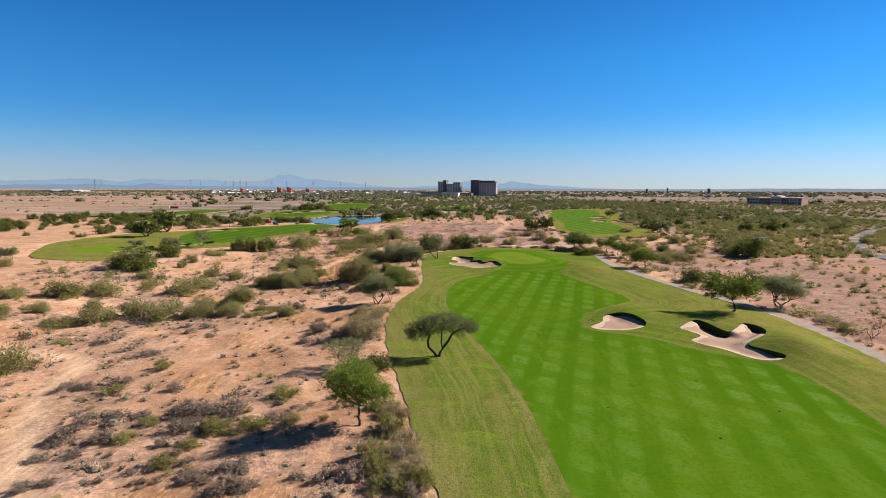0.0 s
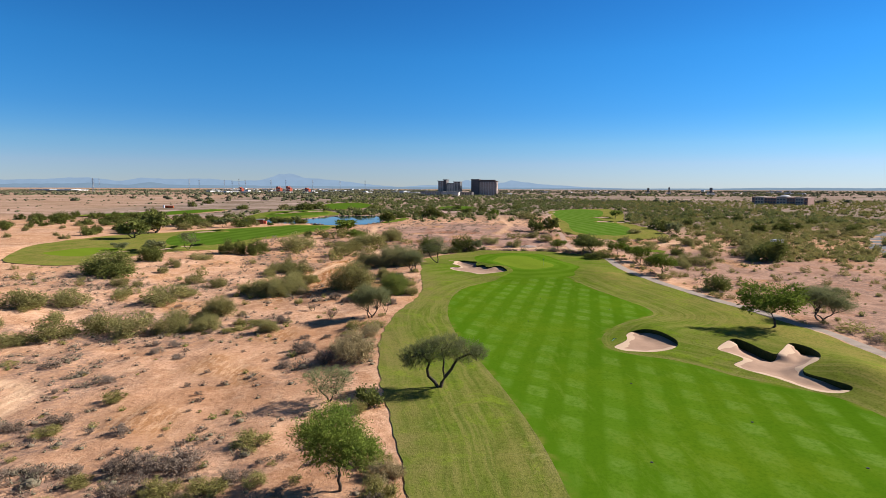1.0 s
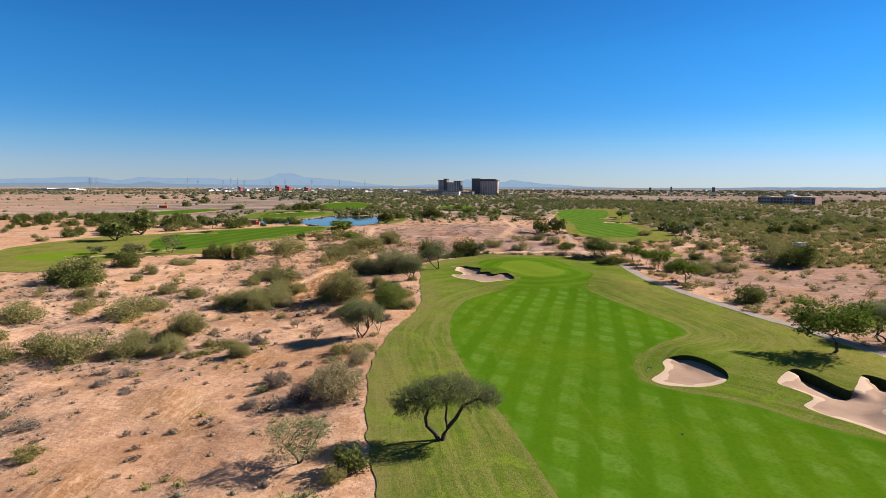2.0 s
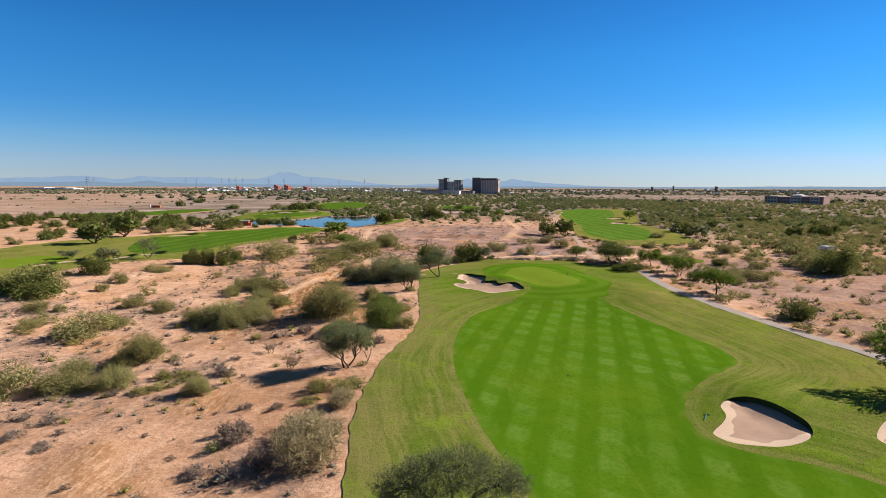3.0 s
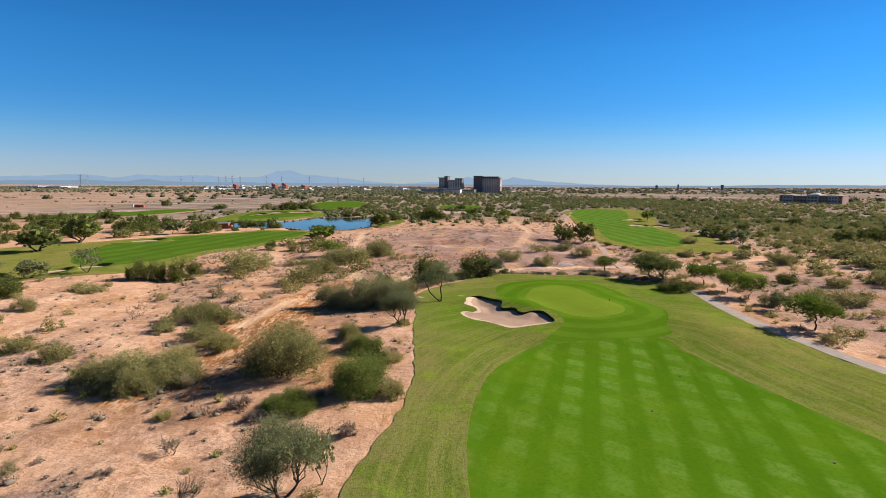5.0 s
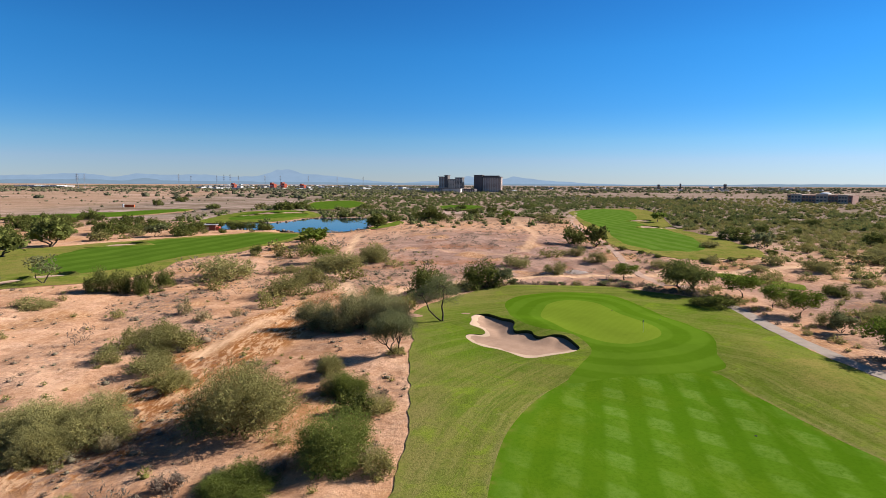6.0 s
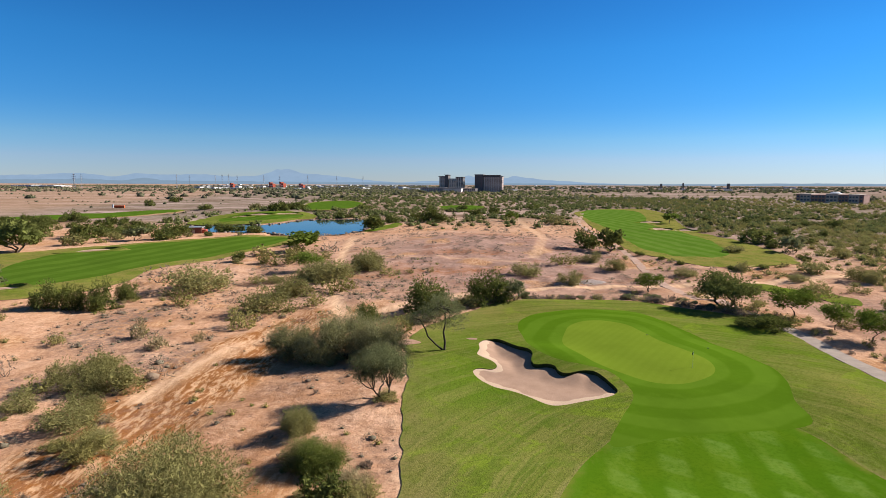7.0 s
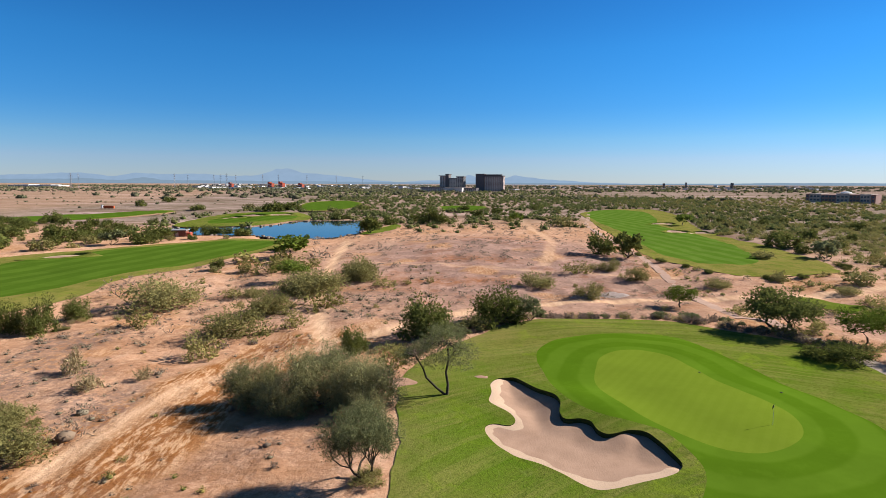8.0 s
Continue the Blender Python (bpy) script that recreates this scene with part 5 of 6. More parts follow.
pr = np.random.RandomState(11)
for kind, rows in (("umbrella", UMBRELLA_TREES), ("open", OPEN_TREES), ("bright", BRIGHT_TREES), ("grey", GREY_TREES), ("mesquite", MESQUITES), ("paloverde", PALO_VERDES), ("feather", FEATHERY_SHRUBS), ("greyshrub", GREY_SHRUBS), ("creosote", CREOSOTES),
                   ("straw", STRAW_BUSHES), ("brittle", GREY_BUSHES), ("bare", BARE_BUSHES)):
    for px, py, ph, pw in rows:
        put(kind, px, py, ph, pw, pr)

put("forked", -0.5, 82.6, 7.2, 11.2, pr, 0.0)
put("vee", -1.6, 197.6, 8.8, 9.6, pr, 0.0)

PLANTED = np.array([(a, b, d) for rows in (UMBRELLA_TREES, OPEN_TREES, BRIGHT_TREES, GREY_TREES, MESQUITES, PALO_VERDES, FEATHERY_SHRUBS, GREY_SHRUBS, CREOSOTES, STRAW_BUSHES, GREY_BUSHES, BARE_BUSHES) for a, b, c, d in rows])
TURFS = (TURF, LEFT_TURF, RIGHT_TURF, POND_GREEN, FAR_STRIP, FAR_GREEN, MID_GREEN, SHORE_GREEN, TEE, POND)


def clear_of(x, y, margin=1.5, roads=2.6, own=0.35):
    """Whether places are free of turf, water, paths and the plants set before."""
    ok = np.ones(len(x), bool)
    for line in TURFS:
        lo, hi = line.min(0) - 8, line.max(0) + 8
        box = (x > lo[0]) & (x < hi[0]) & (y > lo[1]) & (y < hi[1])
        if box.any():
            ok[box] &= depth_in(line, x[box], y[box]) < -margin
    near = (np.abs(x) < 450) & (y < 700)
    if near.any():
        for line in TRACKS + [PATH, ROAD]:
            ok[near] &= distance(line, x[near], y[near], False) > roads
    if own:
        near = (np.abs(x) < 170) & (y < 420)
        d = np.hypot(x[near][:, None] - PLANTED[:, 0], y[near][:, None] - PLANTED[:, 1]) - own * PLANTED[:, 2]
        ok[near] &= d.min(1) > 0
    return ok


def stuff(name, label, category, r, kind_leaf, x, y, h, w, leaves, blade, thin, solid=0.0):
    """Many plants of one kind joined into one object."""
    n = len(x)
    zz = np.zeros(n)
    near = (np.abs(x) < 420) & (y < 900) & (y > -60)
    zz[near] = ground_z(x[near], y[near]) * smooth(420, 330, np.abs(x[near])) * smooth(900, 700, y[near])
    i = np.repeat(np.arange(n), leaves)
    q = r.normal(0, 1, (len(i), 3))
    q /= np.linalg.norm(q, axis=1)[:, None] + 1e-9
    q[:, 2] = np.abs(q[:, 2])
    lob = 0.75 + 0.25 * np.sin(3 * np.arctan2(q[:, 1], q[:, 0]) + (i * 1.7)) * np.sin(i * 0.9 + 2 * q[:, 2])
    rad = r.uniform(0.35, 1.0, len(i)) ** 0.5 * lob
    at = np.column_stack([x[i] + q[:, 0] * rad * w[i] / 2, y[i] + q[:, 1] * rad * w[i] / 2, zz[i] + (0.10 + 0.86 * q[:, 2] * rad) * h[i]])
    sc = w[i] / np.mean(w)
    vv, qq = blades(r, at, q * 0.8 + np.array([0, 0, 0.4]), blade * sc, thin * sc)
    if solid:
        # a dense middle of twigs and leaves
        v, f = ball(2, 5)
        v = np.maximum(v, [-1, -1, 0])
        rr = solid * (0.8 + 0.3 * r.uniform(0, 1, (n, len(v), 1)))
        at = np.stack([x, y, zz], 1)[:, None] + v[None] * rr * np.stack([w / 2, w / 2, h * 0.95], 1)[:, None]
        vv, qq = np.concatenate([vv, at.reshape(-1, 3)]), np.concatenate([qq, (f[None] + len(vv) + len(v) * np.arange(n)[:, None, None]).reshape(-1, 3)])
    ob = new(name, fast_mesh(name, vv, qq, kind_leaf))
    tone = r.uniform(0, 1, n)
    floats(ob.data, "tone", np.concatenate([np.repeat(tone[i], 3)] + ([np.repeat(tone, len(v))] if solid else [])))
    return tagged(ob, label, category, "", "stuff")


def scatter(r, n, x0, x1, y0, y1, keep=None, **k):
    x, y = r.uniform(x0, x1, n), r.uniform(y0, y1, n)
    ok = clear_of(x, y, **k)
    if keep is not None:
        ok &= keep(x, y) > r.uniform(0, 1, n)
    return x[ok], y[ok]


sr = np.random.RandomState(23)
# this first one is greyed to paint distance haze into the leaves
HAZED_LEAF = leaf_material("hazed_scrub_leaves", (0.080, 0.076, 0.045), (0.185, 0.165, 0.098))
FAR_OLIVE = leaf_material("distant_olive_leaves", (0.150, 0.132, 0.042), (0.320, 0.268, 0.100))
FAR_DARK = leaf_material("distant_tree_leaves", (0.090, 0.094, 0.034), (0.200, 0.196, 0.076))

# low dry brush over the near desert
x, y = scatter(sr, 11000, -120, -4, 25, 300, lambda x, y: np.clip(0.85 * fields(x, y) + 0.08 + 0.2 * ripple(x, y + 60, 30), 0.03, 1), margin=0.6, roads=1.9, own=0.15)
s = sr.lognormal(0.05, 0.45, len(x))
stuff("dry_brush", "low dry grey-brown brush over the desert", "brush", sr, LEAF["brittle"], x, y, 0.5 * s, 1.3 * s, 95, 0.12, 0.04, 0.38)
x, y = scatter(sr, 1300, -120, 0, 25, 300, lambda x, y: np.clip(0.2 + 0.9 * ripple(x + 40, y, 26), 0.02, 1), margin=0.6, roads=1.9, own=0.2)
s = sr.lognormal(-0.2, 0.35, len(x))
stuff("low_scrub", "low yellow-green scrub over the desert", "scrub", sr, LEAF["creosote"], x, y, 0.8 * s, 1.5 * s, 90, 0.22, 0.055, 0.4)
x, y = scatter(sr, 2600, 56, 170, 60, 330, lambda x, y: np.clip(0.35 + 0.8 * ripple(x, y, 28), 0.03, 1), margin=0.8, roads=2.0, own=0.2)
s = sr.lognormal(-0.1, 0.4, len(x))
stuff("low_scrub", "low olive scrub on pink gravel", "scrub", sr, FAR_OLIVE, x, y, 0.9 * s, 1.7 * s, 64, 0.34, 0.12, 0.4)
x, y = scatter(sr, 7500, -60, 80, 232, 480, lambda x, y: np.clip(0.3 + 0.9 * ripple(0.6 * x, y, 26), 0.06, 1), margin=0.8, roads=2.2, own=0.2)
s = sr.lognormal(0.0, 0.45, len(x))
stuff("dry_brush", "low dry brush on the bare rise", "brush", sr, LEAF["brittle"], x, y, 0.5 * s, 1.3 * s, 30, 0.24, 0.1)

# a broken hedge of low shrubs behind the green and along the cart path
edge = TURF[(TURF[:, 1] > 212) & (TURF[:, 0] > -8)]
c = np.array([24.0, 200.0])
for i in range(170):
    q = edge[sr.randint(len(edge))]
    q = q + (q - c) / np.linalg.norm(q - c) * (1.0 + 6.0 * sr.uniform(0, 1) ** 1.7)
    w = sr.uniform(1.6, 3.4)
    put(("creosote", "brittle", "grey", "brittle", "straw")[sr.randint(5)], q[0], q[1], w * sr.uniform(0.4, 0.6), w, sr)
edge = RIGHT_TURF[(RIGHT_TURF[:, 1] < 335)]
for i in range(34):
    q = edge[sr.randint(len(edge))]
    q = q + (q - np.array([95.0, 330.0])) / np.linalg.norm(q - np.array([95.0, 330.0])) * sr.uniform(1.5, 4.0)
    w = sr.uniform(2.2, 4.2)
    put(("mesquite", "creosote")[sr.randint(2)], q[0], q[1], w * sr.uniform(0.35, 0.5), w, sr)
for i in range(30):
    b = sr.uniform(40, 63)
    a = np.interp(b, [40, 44, 52, 63], [0.1, -0.2, -1.9, -3.9]) - sr.uniform(0.7, 4.0)
    w = sr.uniform(1.3, 2.9)
    put(("creosote", "straw", "brittle", "creosote", "straw")[sr.randint(5)], a, b, w * sr.uniform(0.5, 0.75), w, sr)
for i in range(46):
    q = PATH[sr.randint(10, 150)] + np.array([sr.uniform(2.2, 7.0), sr.uniform(-2, 2)])
    w = sr.uniform(1.2, 3.0)
    put(("creosote", "creosote", "brittle")[sr.randint(3)], q[0], q[1], w * sr.uniform(0.45, 0.65), w, sr)

# small growth round the skirts of the larger shrubs
for px, py, ph, pw in PALO_VERDES + FEATHERY_SHRUBS + MESQUITES:
    if py < 250 and -75 < px < 2:
        for _ in range(3):
            a = sr.uniform(0, 2 * math.pi)
            q = np.array([px + math.cos(a) * pw * sr.uniform(0.42, 0.62), py + math.sin(a) * pw * sr.uniform(0.42, 0.62)])
            if depth_in(TURF, q[:1], q[1:])[0] < -1.2:
                w = sr.uniform(1.2, 2.6) * min(1.0, pw / 7)
                put(("brittle", "brittle", "creosote", "straw", "paloverde")[sr.randint(5)], q[0], q[1], w * sr.uniform(0.4, 0.65), w, sr)

# thickets of dry brush by the sandy track
for n, x0, x1, y0, y1, lo, hi in ((46, -34, -10, 43, 70, 0.9, 1.9), (70, -62, -24, 42, 74, 0.8, 1.7), (40, -70, -20, 70, 118, 0.8, 1.6), (30, -56, -14, 118, 200, 0.8, 1.5)):
    x, y = scatter(sr, n, x0, x1, y0, y1, margin=1.0, roads=2.4, own=0.1)
    for a, b in zip(x, y):
        w = sr.uniform(lo, hi)
        put(("brittle", "brittle", "brittle", "brittle", "brittle", "creosote")[sr.randint(6)], a, b, w * sr.uniform(0.35, 0.5), w, sr)

# singled-out shrubs of the middle distance
for kind, n, x0, x1, y0, y1, lo, hi in (("creosote", 44, 72, 150, 150, 270, 1.4, 2.6), ("paloverde", 80, 75, 260, 180, 380, 2.4, 4.2), ("creosote", 40, -130, -60, 100, 240, 1.2, 2.4),
                                        ("paloverde", 30, -170, -70, 90, 200, 2.2, 4.2), ("mesquite", 120, -300, -60, 290, 480, 3.5, 7.0), ("paloverde", 60, -260, -60, 260, 460, 2.0, 3.4), ("creosote", 24, -60, 60, 238, 300, 0.9, 2.2),
                                        ("mesquite", 26, 80, 260, 330, 520, 4.0, 7.0)):
    x, y = scatter(sr, n, x0, x1, y0, y1)
    for a, b in zip(x, y):
        h = sr.uniform(lo, hi)
        put(kind, a, b, h, h * sr.uniform(1.3, 1.8), sr)

# scrub woods of the distance
def bare_plain(x, y):
    """Where the open plain lies, beyond the scrub."""
    return smooth(0.10, 0.30, x / np.maximum(y, 1)) * smooth(860, 1080, y + 60 * ripple(x, y, 300)) * smooth(1600, 1450, y)


def olive(x, y):
    return smooth(60, 120, x - 0.12 * y) * np.clip(0.75 + 0.5 * ripple(x, y, 90), 0.2, 1) * (1 - 0.92 * bare_plain(x, y))


x, y = scatter(sr, 5200, 78, 330, 205, 480, olive)
s = sr.uniform(0.6, 1.4, len(x))
stuff("scrub_wood", "olive green scrub dotting the pink gravel", "scrub", sr, FAR_OLIVE, x, y, 2.1 * s, 4.6 * s, 70, 0.62, 0.22, 0.42)
x, y = scatter(sr, 8000, 85, 1000, 480, 1200, olive)
s = sr.uniform(0.6, 1.4, len(x))
stuff("scrub_wood", "olive green desert scrub reaching to the horizon", "scrub", sr, FAR_OLIVE, x, y, 2.8 * s, 6.0 * s, 24, 1.2, 0.55, 0.5)
x, y = scatter(sr, 4600, -170, 330, 400, 1000, lambda x, y: np.clip(0.75 + 0.7 * ripple(x + 90, y, 120), 0.25, 1) * smooth(400, 480, y + 0.4 * np.abs(x - 20)))
s = sr.uniform(0.55, 1.4, len(x))
stuff("scrub_wood", "dark green desert trees between the distant holes", "trees", sr, FAR_DARK, x, y, 3.7 * s, 7.0 * s, 40, 1.0, 0.42, 0.5)
x, y = scatter(sr, 3600, -260, 1000, 950, 1700, lambda x, y: smooth(-330, -120, x + 0.1 * y) * np.clip(0.65 + 0.8 * ripple(x + 90, y, 160), 0.1, 1) * (1 - 0.95 * bare_plain(x, y)))
s = sr.uniform(0.6, 1.5, len(x))
stuff("scrub_wood", "dark green desert trees scattered far off", "trees", sr, FAR_DARK, x, y, 4.0 * s, 7.5 * s, 18, 1.5, 0.9, 0.6)
x, y = scatter(sr, 6500, -1900, -60, 1350, 3000, lambda x, y: np.clip(0.35 + 0.9 * ripple(0.5 * x, y, 400) + 0.5 * smooth(-0.36, -0.22, x / y), 0.0, 1))
s = sr.uniform(0.7, 1.5, len(x))
stuff("scrub_wood", "dark tree belts before the far buildings", "trees", sr, HAZED_LEAF, x, y, 4.2 * s, 15 * s, 9, 4.0, 2.1, 0.72)
x, y = scatter(sr, 4200, -700, 2200, 900, 3200, lambda x, y: smooth(-620, -250, x + 0.05 * y) * np.clip(0.6 + 0.6 * ripple(x, y, 400), 0.1, 1) * (1 - 0.97 * bare_plain(x, y)))
s = sr.uniform(0.7, 1.5, len(x))
stuff("scrub_wood", "far belt of desert trees on the plain", "trees", sr, HAZED_LEAF, x, y, 5.5 * s, 14 * s, 15, 4.0, 2.1, 0.72)
x, y = scatter(sr, 6500, -1600, -100, 380, 1900, lambda x, y: np.clip(-0.08 + 1.3 * ripple(0.3 * x, y, 160), 0.02, 0.9))
s = sr.lognormal(-0.5, 0.5, len(x))
stuff("scrub_wood", "sparse dark bushes on the bare plain", "bushes", sr, HAZED_LEAF, x, y, 2.2 * s, 4.6 * s, 16, 1.2, 0.75, 0.72)

for models in MODELS.values():
    for ob, _, _ in models:
        if ob.name not in TAKEN:
            for o in (*ob.children_recursive, ob):
                bpy.data.objects.remove(o)


# ---- built things ----
def part(name, bm, material, parent, label=""):
    """Links a bmesh as one mesh object under a thing or a part."""
    me = bpy.data.meshes.new(name)
    bm.to_mesh(me)
    bm.free()
    me.materials.append(material)
    ob = new(name, me)
    ob.parent = parent
    return tagged(ob, label)


def box(x0, x1, y0, y1, z0, z1, bevel=0.0, bm=None):
    bm = bm or bmesh.new()
    m = Matrix.Translation(((x0 + x1) / 2, (y0 + y1) / 2, (z0 + z1) / 2)) @ Matrix.Diagonal((x1 - x0, y1 - y0, z1 - z0, 1))
    made = bmesh.ops.create_cube(bm, size=1.0, matrix=m)
    if bevel:
        edges = list({e for v in made["verts"] for e in v.link_edges})
        bmesh.ops.bevel(bm, geom=edges, offset=bevel, segments=1, affect="EDGES")
    return bm


def rod(r0, r1, z0, z1, sides=10, x=0.0, y=0.0, bm=None):
    bm = bm or bmesh.new()
    bmesh.ops.create_cone(bm, cap_ends=True, segments=sides, radius1=r0, radius2=r1, depth=z1 - z0, matrix=Matrix.Translation((x, y, (z0 + z1) / 2)))
    return bm


def beam(bm, a, b, w):
    a, b = Vector(a), Vector(b)
    m = Matrix.Translation((a + b) / 2) @ (b - a).to_track_quat("Z", "Y").to_matrix().to_4x4() @ Matrix.Diagonal((w, w, (b - a).length, 1))
    bmesh.ops.create_cube(bm, size=1.0, matrix=m)


GLASS = plain_material("dark_window_glass", (0.0384, 0.0512, 0.0704), (0.064, 0.0768, 0.102), 0.1, 0.15, 0.5, 0)
TOWER_DARK = plain_material("dark_brown_cladding", (0.125, 0.108, 0.104), (0.165, 0.142, 0.135), 0.05, bump=0)
TOWER_MID = plain_material("brown_grey_cladding", (0.40, 0.29, 0.245), (0.47, 0.345, 0.29), 0.05, bump=0)
TOWER_PALE = plain_material("pale_tan_render", (0.616, 0.538, 0.47), (0.694, 0.616, 0.538), 0.05, bump=0)
WHITE = plain_material("white_panel", (0.56, 0.55, 0.55), (0.66, 0.65, 0.64), 0.05, bump=0)
TERRACOTTA = plain_material("terracotta_render", (0.27, 0.145, 0.11), (0.33, 0.18, 0.14), 0.1, bump=0)
TAN = plain_material("tan_render", (0.40, 0.315, 0.25), (0.48, 0.385, 0.31), 0.1, bump=0)
RED = plain_material("red_paint", (0.42, 0.085, 0.05), (0.48, 0.11, 0.065), 0.2, bump=0)
ORANGE = plain_material("orange_paint", (0.496, 0.08, 0.024), (0.56, 0.12, 0.04), 0.2, bump=0)
STEEL = plain_material("galvanised_steel", (0.24, 0.248, 0.264), (0.32, 0.328, 0.344), 0.2, 0.6, 0.4, 0)
BRICK = plain_material("red_brick", (0.16, 0.06, 0.04), (0.22, 0.085, 0.058), 1.5)
ROOF = plain_material("grey_flat_roof", (0.24, 0.232, 0.232), (0.32, 0.312, 0.304), 0.4)
ROCK = plain_material("pond_rock", (0.192, 0.144, 0.112), (0.32, 0.248, 0.2), 0.8, bump=0.8, dist=0.1)


def tower(name, label, x, y, z, turn, blocks):
    """A high building of several blocks; each block: x0, x1, depth, height, storeys, wall, roof overhang."""
    ob = tagged(new(name), label, "building")
    ob.matrix_basis = pose(x, y, z, 0, 0, turn)
    for x0, x1, y0, y1, h, storeys, wall, over in blocks:
        body = part("wall", box(x0, x1, y0, y1, -3, h, 0.2), wall, ob)
        part("roof", box(x0 - over, x1 + over, y0 - over, y1 + over, h + 0.02, h + 1.3, 0.1), TOWER_DARK, ob)
        if not storeys:
            continue
        step = (h - 4) / storeys
        for i in range(int((x1 - x0) / 4.5)):
            a = x0 + 2.2 + 4.5 * i
            part("fin", box(a, a + 1.3, y0 - 1.9, y0 - 1.32, 2.0, h - 0.5), TOWER_PALE, body, "pale upright fin")
        for k in range(storeys):
            zz = 3.4 + k * step
            n = max(2, int((x1 - x0) / 4.4))
            for i in range(n):
                a = x0 + 0.9 + i * (x1 - x0 - 1.8) / n
                b = a + (x1 - x0 - 1.8) / n * 0.62
                part("window", box(a, b, y0 - 0.12, y0 + 0.1, zz, zz + step * 0.5), GLASS, body)
            part("balcony", box(x0 + 0.4, x1 - 0.4, y0 - 1.3, y0 - 0.13, zz - 0.75, zz - 0.1, 0.03), TOWER_PALE, body, "pale balcony parapet")
            m = max(2, int((y1 - y0) / 5.5))
            for i in range(m):
                a = y0 + 0.9 + i * (y1 - y0 - 1.8) / m
                part("window", box(x1 - 0.1, x1 + 0.12, a, a + (y1 - y0 - 1.8) / m * 0.6, zz, zz + step * 0.5), GLASS, body)
    return ob


HY = 1560
tower("hotel_tower", "dark stepped hotel tower with pale middle storeys and flat roofs", -8, HY, -1.7, -14, [
    (-2, 13, 0, 26, 39, 11, TOWER_MID, 2.2), (13.1, 21, -2, 24, 42.5, 0, TOWER_DARK, 1.6), (21.1, 40, 2, 24, 33, 9, TOWER_PALE, 0.6), (40.1, 58, 0, 26, 37, 11, TOWER_DARK, 1.2)])
tower("hotel_podium", "low pale hotel podium with a dark glazed front", -56, HY - 42, -1.7, -14, [
    (0, 60, 0, 40, 11, 2, TOWER_MID, 0.8), (60.1, 104, -10, 30, 10.5, 0, TOWER_PALE, 0.5), (104.1, 134, 10, 40, 9, 2, TOWER_DARK, 0.5)])
tower("hotel_tower", "broad brown hotel slab with a tall dark end block", 79, HY, -1.7, -14, [
    (0, 21, -3, 26, 43.5, 0, TOWER_DARK, 0.8), (21.1, 64, 2, 26, 38, 12, TOWER_MID, 0.2), (64.1, 68, 1, 27, 39, 12, TOWER_MID, 1.8), (23.1, 62, 3, 22, 42, 0, TOWER_DARK, 2.0)])


def office():
    """A three-storey office of terracotta and tan bays with a pale dome."""
    ob = tagged(new("office_building"), "three-storey tan and terracotta office building with a white dome", "building")
    ob.matrix_basis = pose(459, 866, -3.2, 0, 0, -48) @ Matrix.Diagonal((0.9, 1, 1.1, 1))
    x = 0.0
    for w, h, wall in ((5, 12, TERRACOTTA), (14, 12.5, TAN), (18, 11.5, TERRACOTTA), (15, 13, TAN), (12, 12, TERRACOTTA), (12, 12.5, TAN), (5, 12, TERRACOTTA)):
        d = 0.0 if wall is TAN else 1.0
        body = part("wall", box(x, x + w - 0.02, d, 30, -2, h, 0.05), wall, ob)
        part("roof", box(x - 0.2, x + w + 0.15, d - 0.3, 30.2, h + 0.02, h + 0.5), wall, ob)
        for k in range(3):
            n = max(1, int(w / 4))
            for i in range(n):
                a = x + 0.8 + i * (w - 1.4) / n
                part("window", box(a, a + (w - 1.4) / n * 0.72, d - 0.1, d + 0.1, 1.2 + k * 3.8, 3.2 + k * 3.8), GLASS, body)
        x += w
    bm = bmesh.new()
    bmesh.ops.create_uvsphere(bm, u_segments=24, v_segments=12, radius=8.0, matrix=Matrix.Translation((44, 16, 12.5)) @ Matrix.Diagonal((1, 1, 0.38, 1)))
    part("dome", bm, WHITE, ob, "pale shallow dome")
    part("carport", box(2, 50, -26, -20, 2.6, 3.0), WHITE, ob, "white flat carport roof")
    for i in range(6):
        part("post", box(4 + 9 * i, 4.3 + 9 * i, -23.2, -22.9, -2, 2.58), STEEL, ob)
    return ob


office()

# dark square towers on the plain
first = None
for px, py, ph, pw in ((705, 1983, 20, 5), (777, 1985, 23, 3.5), (862, 1860, 22, 6)):
    ob = tagged(new("square_tower"), "dark square concrete tower on the plain", "tower", "towers on the plain")
    ob.matrix_basis = pose(px, py, 0, 0, 0, 12)
    part("shaft", box(-pw / 2, pw / 2, -pw / 2, pw / 2, -2, ph, 0.2), TOWER_DARK, ob)
    part("cabin", box(-pw / 2 - 0.3, pw / 2 + 0.3, -pw / 2 - 0.3, pw / 2 + 0.3, ph * 0.72, ph * 0.92, 0.1), GLASS, ob)
    part("base_building", box(-pw * 2.2, pw * 1.8, -pw, pw * 0.49, -2, 5, 0.2), TOWER_PALE, ob)

# pale low buildings along the horizon
br = np.random.RandomState(5)


